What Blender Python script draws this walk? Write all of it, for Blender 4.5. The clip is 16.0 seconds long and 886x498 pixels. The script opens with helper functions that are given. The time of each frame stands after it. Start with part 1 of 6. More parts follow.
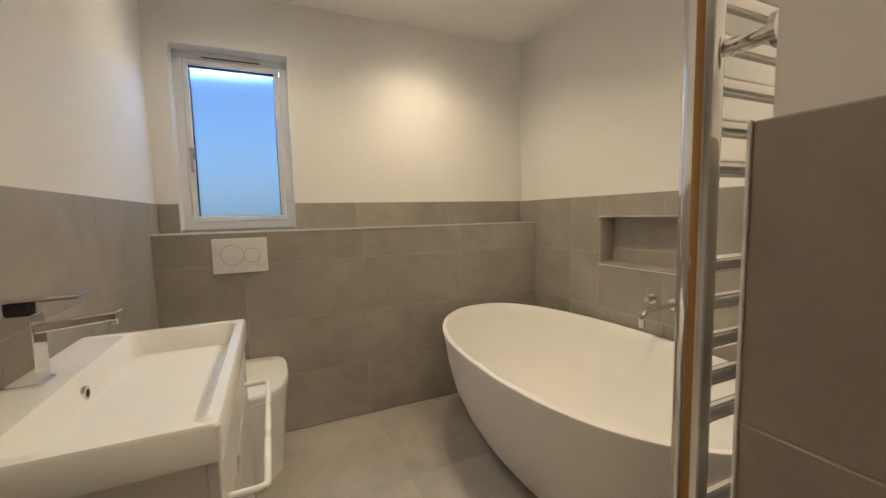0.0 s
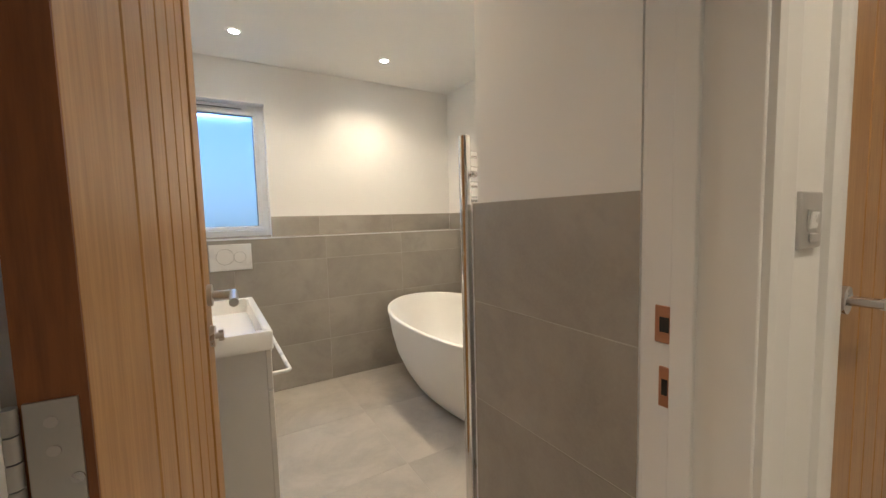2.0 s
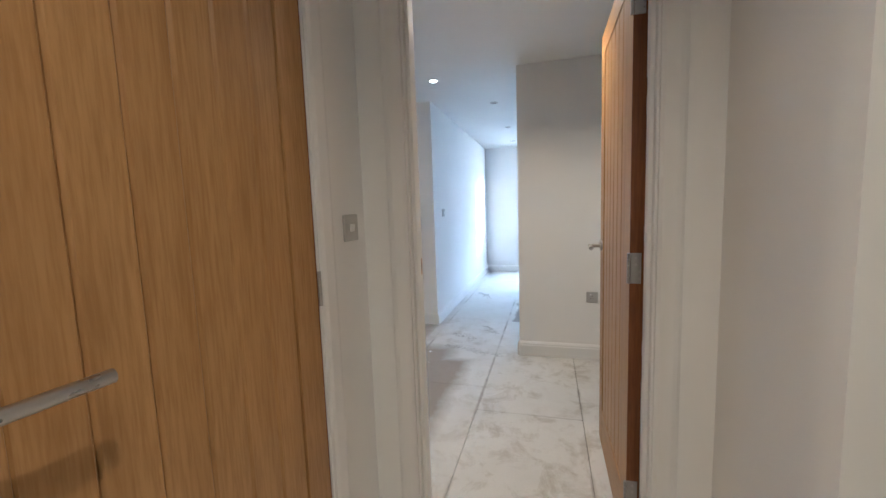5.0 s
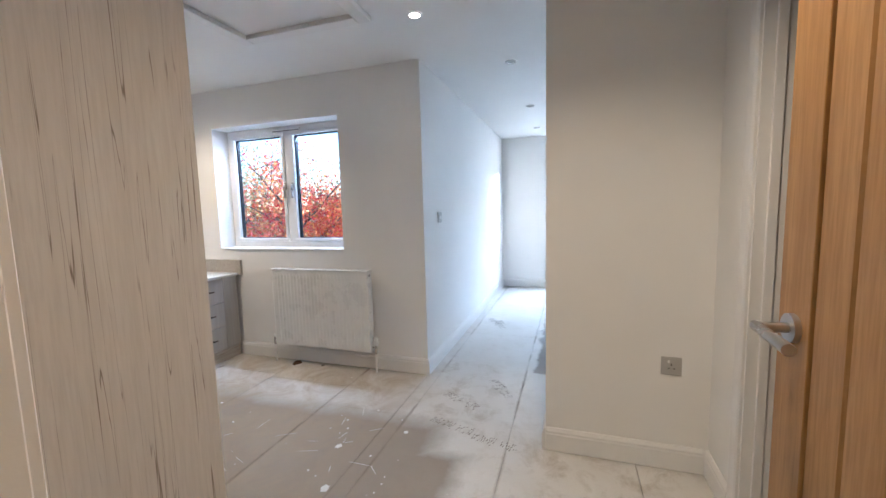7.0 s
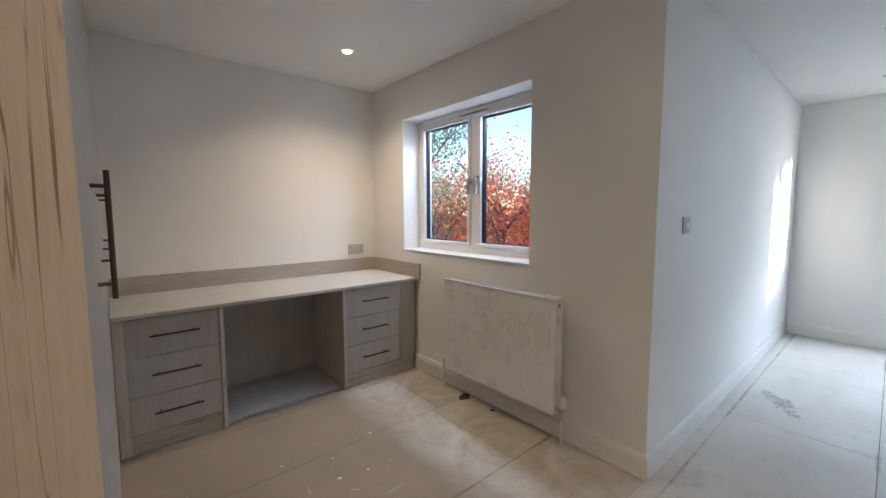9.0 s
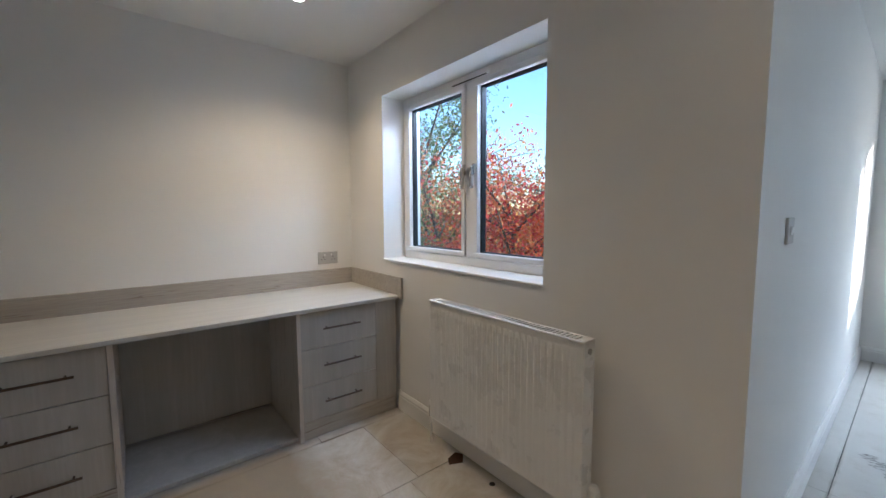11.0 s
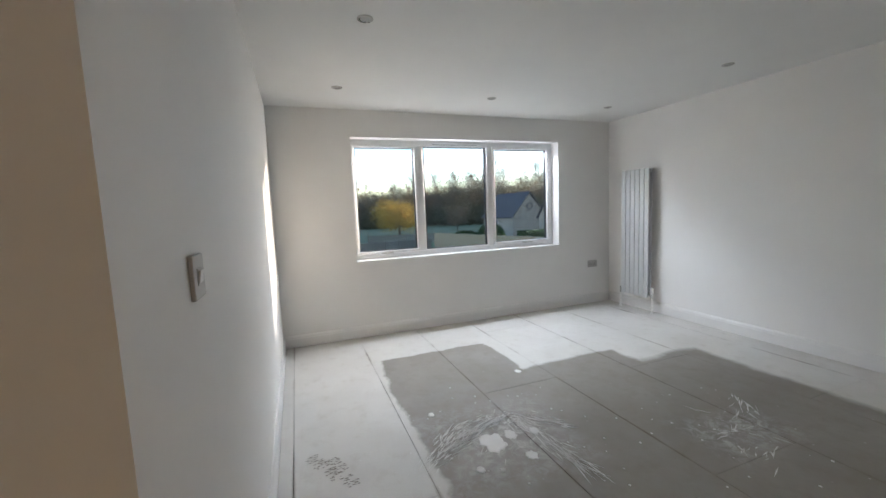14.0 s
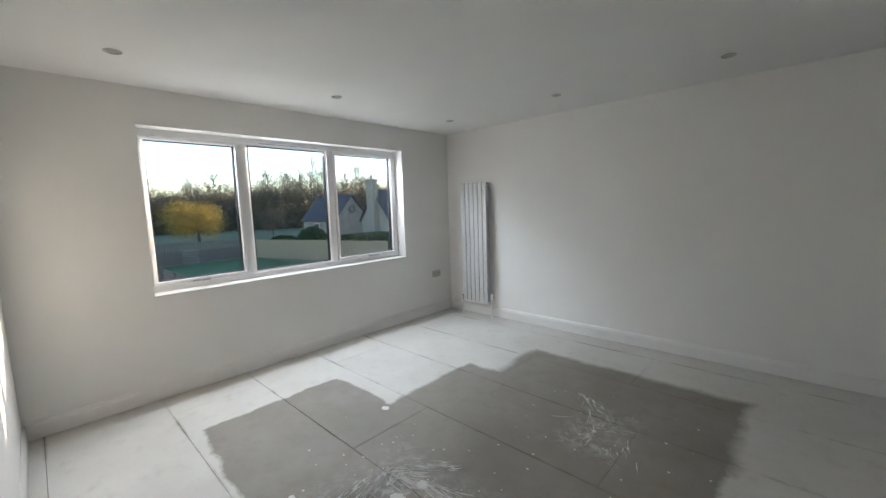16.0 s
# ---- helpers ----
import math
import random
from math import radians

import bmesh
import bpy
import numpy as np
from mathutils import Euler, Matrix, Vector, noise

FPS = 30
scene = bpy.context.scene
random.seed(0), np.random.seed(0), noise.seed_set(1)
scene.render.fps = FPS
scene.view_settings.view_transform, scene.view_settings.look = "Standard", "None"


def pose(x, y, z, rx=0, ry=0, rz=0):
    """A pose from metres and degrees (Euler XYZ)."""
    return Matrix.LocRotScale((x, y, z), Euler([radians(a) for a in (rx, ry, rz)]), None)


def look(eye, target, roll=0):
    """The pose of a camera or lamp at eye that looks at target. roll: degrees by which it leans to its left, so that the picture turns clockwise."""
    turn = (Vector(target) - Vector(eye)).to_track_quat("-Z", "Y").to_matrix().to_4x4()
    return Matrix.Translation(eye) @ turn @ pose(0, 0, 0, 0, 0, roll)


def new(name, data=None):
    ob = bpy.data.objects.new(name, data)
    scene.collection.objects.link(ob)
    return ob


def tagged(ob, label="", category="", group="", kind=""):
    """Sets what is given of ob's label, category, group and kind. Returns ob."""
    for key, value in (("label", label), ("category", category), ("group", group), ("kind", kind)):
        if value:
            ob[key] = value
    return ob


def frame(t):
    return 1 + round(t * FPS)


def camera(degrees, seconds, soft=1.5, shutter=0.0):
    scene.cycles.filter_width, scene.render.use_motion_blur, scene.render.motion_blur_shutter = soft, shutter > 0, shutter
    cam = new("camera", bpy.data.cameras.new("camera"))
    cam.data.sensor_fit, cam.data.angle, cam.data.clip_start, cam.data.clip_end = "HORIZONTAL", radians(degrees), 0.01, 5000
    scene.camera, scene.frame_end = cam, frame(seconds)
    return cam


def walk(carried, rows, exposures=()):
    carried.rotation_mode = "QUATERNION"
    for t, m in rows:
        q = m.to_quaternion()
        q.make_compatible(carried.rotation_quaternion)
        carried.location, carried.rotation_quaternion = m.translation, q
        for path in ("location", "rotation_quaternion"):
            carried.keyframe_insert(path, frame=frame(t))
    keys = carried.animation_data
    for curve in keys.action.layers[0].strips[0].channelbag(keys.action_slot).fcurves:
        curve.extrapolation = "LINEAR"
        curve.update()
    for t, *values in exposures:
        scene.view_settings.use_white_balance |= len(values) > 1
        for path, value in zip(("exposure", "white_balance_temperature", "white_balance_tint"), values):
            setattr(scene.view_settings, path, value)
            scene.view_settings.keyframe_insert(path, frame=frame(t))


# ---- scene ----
cam = camera(97.5, 16.0)
PATH = [
    (0, (1.023, -0.039, 1.167), (1.83, 1.782, 0.987), -1.3),
    (0.5, (0.943, -0.205, 1.166), (1.787, 1.601, 1.003), -1.3),
    (1, (0.898, -0.375, 1.176), (1.771, 1.418, 1.02), -1.2),
    (1.5, (0.835, -0.573, 1.187), (1.764, 1.191, 1.033), -1.3),
    (2, (0.766, -0.762, 1.206), (1.791, 0.948, 1.046), -1.5),
    (2.5, (0.684, -0.896, 1.231), (1.936, 0.654, 1.065), -1.9),
    (3, (0.675, -1.032, 1.239), (2.186, 0.267, 1.068), -2.1),
    (3.5, (0.795, -1.156, 1.237), (2.507, -0.139, 1.048), -2.3),
    (4, (0.976, -1.217, 1.244), (2.81, -0.445, 1.043), -2.3),
    (4.2, (1.065, -1.21, 1.241), (2.929, -0.516, 1.037), -2.2),
    (6.3, (2.35, -1.075, 1.251), (4.281, -0.6, 1.043), -1.9),
    (6.5, (2.459, -1.062, 1.252), (4.384, -0.56, 1.045), -1.9),
    (7, (2.747, -1.036, 1.261), (4.637, -0.413, 1.059), -1.5),
    (7.5, (2.987, -0.957, 1.249), (4.799, -0.133, 1.057), -1.3),
    (8, (3.218, -0.863, 1.259), (4.891, 0.217, 1.07), -0.8),
    (8.5, (3.424, -0.78, 1.254), (4.894, 0.562, 1.067), -0.4),
    (8.7, (3.492, -0.751, 1.26), (4.865, 0.692, 1.076), -0.2),
    (10.8, (4.085, -0.307, 1.246), (5.247, 1.311, 1.068), 0.1),
    (11, (4.131, -0.276, 1.252), (5.387, 1.271, 1.078), -0.2),
    (11.5, (4.189, -0.198, 1.253), (5.738, 1.056, 1.087), -0.7),
    (12, (4.302, -0.177, 1.267), (6.09, 0.701, 1.092), -1.3),
    (12.5, (4.481, -0.188, 1.286), (6.418, 0.276, 1.106), -1.8),
    (13, (4.631, -0.203, 1.299), (6.622, -0.162, 1.112), -2.0),
    (13.5, (4.776, -0.2, 1.298), (6.735, -0.553, 1.102), -2.3),
    (14, (4.927, -0.194, 1.309), (6.789, -0.893, 1.105), -2.4),
    (14.5, (5.092, -0.232, 1.324), (6.828, -1.202, 1.113), -2.4),
    (15, (5.241, -0.256, 1.384), (6.84, -1.437, 1.157), -2.1),
    (15.5, (5.356, -0.224, 1.396), (6.825, -1.563, 1.172), -2.1),
    (16, (5.401, -0.173, 1.418), (6.768, -1.615, 1.192), -1.9),
]
EXPOSURES = [(0, 2.28, 5250, 10), (1.5, 2.74, 5050, 11), (3.0, 2.82, 4600, 10), (4.2, 2.82, 4450, 10), (6.3, 3.05, 4700, 15), (7.0, 2.88, 4850, 14), (8.0, 2.34, 5150, 14), (9.5, 2.25, 5400, 15), (11.0, 2.02, 5150, 12), (12.0, 1.74, 5450, 15), (13.5, 1.74, 6050, 17), (16.0, 1.62, 6150, 15)]
walk(cam, [(t, look(eye, target, roll)) for t, eye, target, roll in PATH], EXPOSURES)

# ---- world, sun, exposure ----
world = bpy.data.worlds.new("world")
scene.world = world
world.use_nodes = True
wn = world.node_tree
sky = wn.nodes.new("ShaderNodeTexSky")
sky.sky_type = "NISHITA"
sky.sun_disc = False
sky.dust_density = 0.1
sky.ozone_density = 2.0
sky.sun_elevation = radians(8.5)
sky.sun_rotation = radians(157.5)
wn.nodes["Background"].inputs["Strength"].default_value = 0.15
wn.links.new(sky.outputs[0], wn.nodes["Background"].inputs["Color"])


def lamp(kind, name, m, energy, color, **kw):
    d = bpy.data.lights.new(name, kind)
    d.energy, d.color = energy, color
    if "size" in kw:
        d.shape = "RECTANGLE"
        d.size, d.size_y = kw["size"]
    if "radius" in kw:
        d.shadow_soft_size = kw["radius"]
    if "cone" in kw:
        d.spot_size, d.spot_blend = radians(kw["cone"]), kw.get("blend", 0.6)
    if "angle" in kw:
        d.angle = radians(kw["angle"])
    ob = new(name, d)
    ob.matrix_world = m
    return ob


SUN_WAY = Vector((-0.41, 1.0, -0.155))
lamp("SUN", "sun", look((0, 0, 20), Vector((0, 0, 20)) + SUN_WAY), 2.2, (1.0, 0.84, 0.62), angle=0.6)

# added strip lamps hidden under the window heads, standing in for sky light
lamp("AREA", "sky_fill_wide", look((9.232, -2.02, 2.043), (8.2, -2.02, 1.84)), 22.5, (0.86, 0.955, 1.0), size=(2.35, 0.045))
lamp("AREA", "sky_fill_small", look((5.738, 1.33, 1.990), (4.9, 1.33, 1.25)), 3.0, (0.84, 0.93, 1.0), size=(1.15, 0.045))
lamp("AREA", "sky_fill_bath", look((0.88, 2.600, 2.030), (0.80, 2.0, 1.50)), 0.7, (0.55, 0.76, 1.0), size=(0.46, 0.045))


# ---- materials ----
def links(nt, a, b):
    nt.links.new(a, b)


def node(nt, kind, **values):
    n = nt.nodes.new(kind)
    for k, v in values.items():
        n.inputs[k].default_value = v
    return n


def surface(name, rough=0.5, metal=0.0, spec=0.5):
    m = bpy.data.materials.new(name)
    m.use_nodes = True
    p = m.node_tree.nodes["Principled BSDF"]
    p.inputs["Roughness"].default_value = rough
    p.inputs["Metallic"].default_value = metal
    p.inputs["Specular IOR Level"].default_value = spec
    return m, m.node_tree, p


def coords(nt, scale=(1, 1, 1)):
    """Place in the world, in metres, stretched by scale."""
    g = nt.nodes.new("ShaderNodeNewGeometry")
    mp = nt.nodes.new("ShaderNodeMapping")
    mp.inputs["Scale"].default_value = scale
    links(nt, g.outputs["Position"], mp.inputs["Vector"])
    return mp.outputs[0]


def own_coords(nt, scale=(1, 1, 1)):
    """Place in the thing itself, shifted for each object so that no two are alike."""
    g = nt.nodes.new("ShaderNodeTexCoord")
    o = nt.nodes.new("ShaderNodeObjectInfo")
    a = nt.nodes.new("ShaderNodeVectorMath")
    a.operation = "MULTIPLY_ADD"
    a.inputs[1].default_value = (37, 53, 71)
    links(nt, o.outputs["Random"], a.inputs[0])
    links(nt, g.outputs["Object"], a.inputs[2])
    mp = nt.nodes.new("ShaderNodeMapping")
    mp.inputs["Scale"].default_value = scale
    links(nt, a.outputs[0], mp.inputs["Vector"])
    return mp.outputs[0]


def noise_tex(nt, vec, scale, detail=4.0, rough=0.55, dist=0.0):
    n = node(nt, "ShaderNodeTexNoise", Scale=scale, Detail=detail, Roughness=rough, Distortion=dist)
    links(nt, vec, n.inputs["Vector"])
    return n.outputs["Fac"]


def ramp(nt, fac, stops):
    r = nt.nodes.new("ShaderNodeValToRGB")
    el = r.color_ramp.elements
    while len(el) < len(stops):
        el.new(0.5)
    for e, (pos, col) in zip(el, stops):
        e.position = pos
        e.color = (*col, 1) if len(col) == 3 else col
    links(nt, fac, r.inputs[0])
    return r.outputs[0]


def grey(v):
    return (v, v, v)


def mix(nt, fac, a, b, mode="MIX"):
    n = nt.nodes.new("ShaderNodeMix")
    n.data_type, n.blend_type = "RGBA", mode
    for sock, v in ((0, fac), (6, a), (7, b)):
        if isinstance(v, (int, float)):
            n.inputs[sock].default_value = v
        elif isinstance(v, tuple):
            n.inputs[sock].default_value = (*v, 1)
        else:
            links(nt, v, n.inputs[sock])
    return n.outputs[2]


def maths(nt, op, a, b=0.0, c=0.0):
    n = nt.nodes.new("ShaderNodeMath")
    n.operation = op
    for k, v in enumerate((a, b, c)):
        if isinstance(v, (int, float)):
            n.inputs[k].default_value = v
        else:
            links(nt, v, n.inputs[k])
    return n.outputs[0]


def bump(nt, p, height, strength, distance=0.002):
    b = nt.nodes.new("ShaderNodeBump")
    b.inputs["Strength"].default_value = strength
    b.inputs["Distance"].default_value = distance
    links(nt, height, b.inputs["Height"])
    links(nt, b.outputs[0], p.inputs["Normal"])


def paint(name, col, rough=0.55, vary=0.03, relief=0.15, spec=0.4):
    m, nt, p = surface(name, rough, 0, spec)
    v = coords(nt)
    a = noise_tex(nt, v, 1.3, 3)
    lo, hi = tuple(c * (1 - vary) for c in col), tuple(min(1, c * (1 + vary)) for c in col)
    links(nt, ramp(nt, a, [(0.3, lo), (0.7, hi)]), p.inputs["Base Color"])
    bump(nt, p, noise_tex(nt, v, 260, 2), relief, 0.0006)
    r = noise_tex(nt, v, 6, 3)
    links(nt, maths(nt, "MULTIPLY_ADD", r, 0.14, rough - 0.07), p.inputs["Roughness"])
    return m


def plain(name, col, rough=0.4, metal=0.0, spec=0.5, vary=0.06):
    m, nt, p = surface(name, rough, metal, spec)
    a = noise_tex(nt, own_coords(nt), 9, 4)
    lo, hi = tuple(c * (1 - vary) for c in col), tuple(min(1, c * (1 + vary)) for c in col)
    links(nt, ramp(nt, a, [(0.3, lo), (0.7, hi)]), p.inputs["Base Color"])
    links(nt, maths(nt, "MULTIPLY_ADD", a, 0.12, max(0.02, rough - 0.06)), p.inputs["Roughness"])
    return m


def grain(name, axis, dark, light, streak, rough=0.5, cracks=0.0, scale=1.0):
    """Wood grain along one axis of the world: fine streaks, broad figure and, for cracks, dark split lines."""
    m, nt, p = surface(name, rough, 0, 0.35)
    st = [1.0, 1.0, 1.0]
    st["xyz".index(axis)] = 0.06
    o = nt.nodes.new("ShaderNodeObjectInfo")
    g = nt.nodes.new("ShaderNodeNewGeometry")
    sh = nt.nodes.new("ShaderNodeVectorMath")
    sh.operation = "MULTIPLY_ADD"
    sh.inputs[1].default_value = (7, 7, 7)
    links(nt, o.outputs["Random"], sh.inputs[0])
    links(nt, g.outputs["Position"], sh.inputs[2])
    mp = nt.nodes.new("ShaderNodeMapping")
    mp.inputs["Scale"].default_value = st
    links(nt, sh.outputs[0], mp.inputs["Vector"])
    v = mp.outputs[0]
    fine = noise_tex(nt, v, 150 * scale, 5, 0.6)
    broad = noise_tex(nt, v, 16 * scale, 4, 0.6, 0.7)
    c = ramp(nt, broad, [(0.25, dark), (0.75, light)])
    c = mix(nt, ramp(nt, fine, [(0.35, grey(0.55)), (0.6, grey(0.0))]), c, streak)
    h = fine
    if cracks:
        mp2 = nt.nodes.new("ShaderNodeMapping")
        mp2.inputs["Scale"].default_value = [s if s == 1.0 else 0.020 for s in st]
        links(nt, sh.outputs[0], mp2.inputs["Vector"])
        k = noise_tex(nt, mp2.outputs[0], 64 * scale, 2, 0.45, 0.5)
        patchy = noise_tex(nt, v, 26 * scale, 3)
        thin = ramp(nt, k, [(0.485, grey(0)), (0.496, grey(1)), (0.504, grey(1)), (0.515, grey(0))])
        mask = maths(nt, "MULTIPLY", thin, ramp(nt, patchy, [(0.45, grey(0)), (0.53, grey(cracks))]))
        c = mix(nt, mask, c, (0.14, 0.10, 0.07))
        h = maths(nt, "SUBTRACT", fine, maths(nt, "MULTIPLY", mask, 2.0))
    links(nt, c, p.inputs["Base Color"])
    bump(nt, p, h, 0.12, 0.0006)
    return m


M = {}
M["wall"] = paint("wall_paint_white", (0.84, 0.83, 0.805), 0.62, 0.02)
M["ceiling"] = paint("ceiling_paint_white", (0.84, 0.84, 0.82), 0.7, 0.02)
M["trim"] = paint("satin_white_woodwork", (0.80, 0.79, 0.77), 0.36, 0.03, 0.1, 0.5)
M["upvc"] = plain("white_window_plastic", (0.82, 0.82, 0.82), 0.3, 0, 0.5, 0.02)
M["gasket"] = plain("black_rubber_gasket", (0.02, 0.02, 0.022), 0.6)
M["oak_z"] = grain("oak_upright", "z", (0.36, 0.195, 0.062), (0.50, 0.295, 0.108), (0.28, 0.14, 0.04), 0.42)
M["oak_x"] = grain("oak_level", "x", (0.36, 0.195, 0.062), (0.50, 0.295, 0.108), (0.28, 0.14, 0.04), 0.42)
M["oak_y"] = grain("oak_level_across", "y", (0.36, 0.195, 0.062), (0.50, 0.295, 0.108), (0.28, 0.14, 0.04), 0.42)
M["oak_edge"] = grain("oak_door_edge", "z", (0.16, 0.055, 0.014), (0.24, 0.09, 0.025), (0.09, 0.03, 0.01), 0.5)
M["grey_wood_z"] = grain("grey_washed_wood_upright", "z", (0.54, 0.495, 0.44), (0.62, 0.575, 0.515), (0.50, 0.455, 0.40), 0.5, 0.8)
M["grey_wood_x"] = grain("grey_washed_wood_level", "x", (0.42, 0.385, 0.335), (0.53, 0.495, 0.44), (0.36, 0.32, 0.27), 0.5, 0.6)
M["grey_front_z"] = grain("grey_washed_wood_front", "z", (0.38, 0.37, 0.345), (0.52, 0.505, 0.475), (0.40, 0.38, 0.35), 0.5, 0.0, 0.6)
M["worktop"] = grain("pale_worktop", "x", (0.56, 0.545, 0.515), (0.66, 0.645, 0.61), (0.52, 0.50, 0.46), 0.4)
M["steel"] = plain("brushed_steel", (0.52, 0.50, 0.48), 0.28, 1.0)
M["dark_steel"] = plain("dark_bronze_handle", (0.10, 0.075, 0.06), 0.42, 0.8)
M["hinge"] = plain("satin_hinge_steel", (0.45, 0.44, 0.42), 0.4, 1.0)
M["chrome"] = plain("polished_chrome", (0.78, 0.77, 0.76), 0.08, 1.0, 0.5, 0.01)
M["copper"] = plain("bronze_strike_plate", (0.50, 0.27, 0.16), 0.42, 0.6)
M["dark"] = plain("dark_hole", (0.02, 0.018, 0.016), 0.8)
M["plate"] = plain("grey_metal_plate", (0.50, 0.49, 0.47), 0.38, 0.35)
M["white_plastic"] = plain("white_plastic", (0.82, 0.81, 0.79), 0.28, 0, 0.5, 0.02)
M["ceramic"] = plain("white_glazed_ceramic", (0.86, 0.855, 0.83), 0.10, 0, 0.6, 0.01)
M["bath"] = plain("matt_white_stone_resin", (0.84, 0.83, 0.80), 0.38, 0, 0.4, 0.01)
M["rad"] = plain("white_radiator_enamel", (0.82, 0.82, 0.80), 0.28, 0, 0.5, 0.015)
M["vrad"] = plain("silver_white_radiator", (0.66, 0.67, 0.67), 0.3, 0.3, 0.5, 0.02)
M["cabinet"] = plain("white_cabinet_lacquer", (0.74, 0.73, 0.70), 0.3, 0, 0.5, 0.02)
M["grout"] = paint("pale_grout", (0.50, 0.47, 0.42), 0.85, 0.05, 0.5)
M["seam"] = paint("dark_floor_void", (0.10, 0.08, 0.06), 0.9, 0.3, 0.5)


def tile_material(name, lift):
    m, nt, p = surface(name, 0.42, 0, 0.4)
    v = own_coords(nt)
    big = noise_tex(nt, v, 2.2, 5, 0.6, 0.6)
    mid = noise_tex(nt, v, 7, 6, 0.65, 0.4)
    fine = noise_tex(nt, v, 120, 3)
    c = ramp(nt, big, [(0.30, (0.290, 0.266, 0.226)), (0.70, (0.43, 0.400, 0.348))])
    c = mix(nt, ramp(nt, mid, [(0.5, grey(0)), (0.75, grey(0.5))]), c, (0.265, 0.25, 0.218))
    c = mix(nt, ramp(nt, fine, [(0.4, grey(0)), (0.8, grey(0.22))]), c, (0.45, 0.42, 0.37))
    o = nt.nodes.new("ShaderNodeObjectInfo")
    c = mix(nt, ramp(nt, o.outputs["Random"], [(0, grey(0)), (1, grey(0.16))]), c, (0.26, 0.235, 0.2))
    c = mix(nt, 1.0, c, grey(lift), "MULTIPLY")
    links(nt, c, p.inputs["Base Color"])
    links(nt, maths(nt, "MULTIPLY_ADD", mid, 0.2, 0.32), p.inputs["Roughness"])
    bump(nt, p, fine, 0.1, 0.0006)
    return m


M["tile"] = tile_material("grey_stone_porcelain", 1.0)
M["floor_tile"] = tile_material("pale_stone_porcelain", 1.22)


def glass_material(name, rough=0.0, tint=(1, 1, 1)):
    m, nt, p = surface(name, rough)
    p.inputs["Base Color"].default_value = (*tint, 1)
    p.inputs["Transmission Weight"].default_value = 1.0
    p.inputs["IOR"].default_value = 1.45
    return m


M["glass"] = glass_material("clear_window_glass")
M["frosted"] = glass_material("frosted_window_glass", 0.45, (0.165, 0.185, 0.25))


def glow(name, col, strength):
    m = bpy.data.materials.new(name)
    m.use_nodes = True
    nt = m.node_tree
    nt.nodes.remove(nt.nodes["Principled BSDF"])
    e = node(nt, "ShaderNodeEmission", Strength=strength)
    e.inputs["Color"].default_value = (*col, 1)
    links(nt, e.outputs[0], nt.nodes["Material Output"].inputs["Surface"])
    return m


M["lit"] = glow("lit_lamp_lens", (1.0, 0.86, 0.62), 14)
M["unlit"] = plain("unlit_lamp_lens", (0.55, 0.55, 0.54), 0.25)


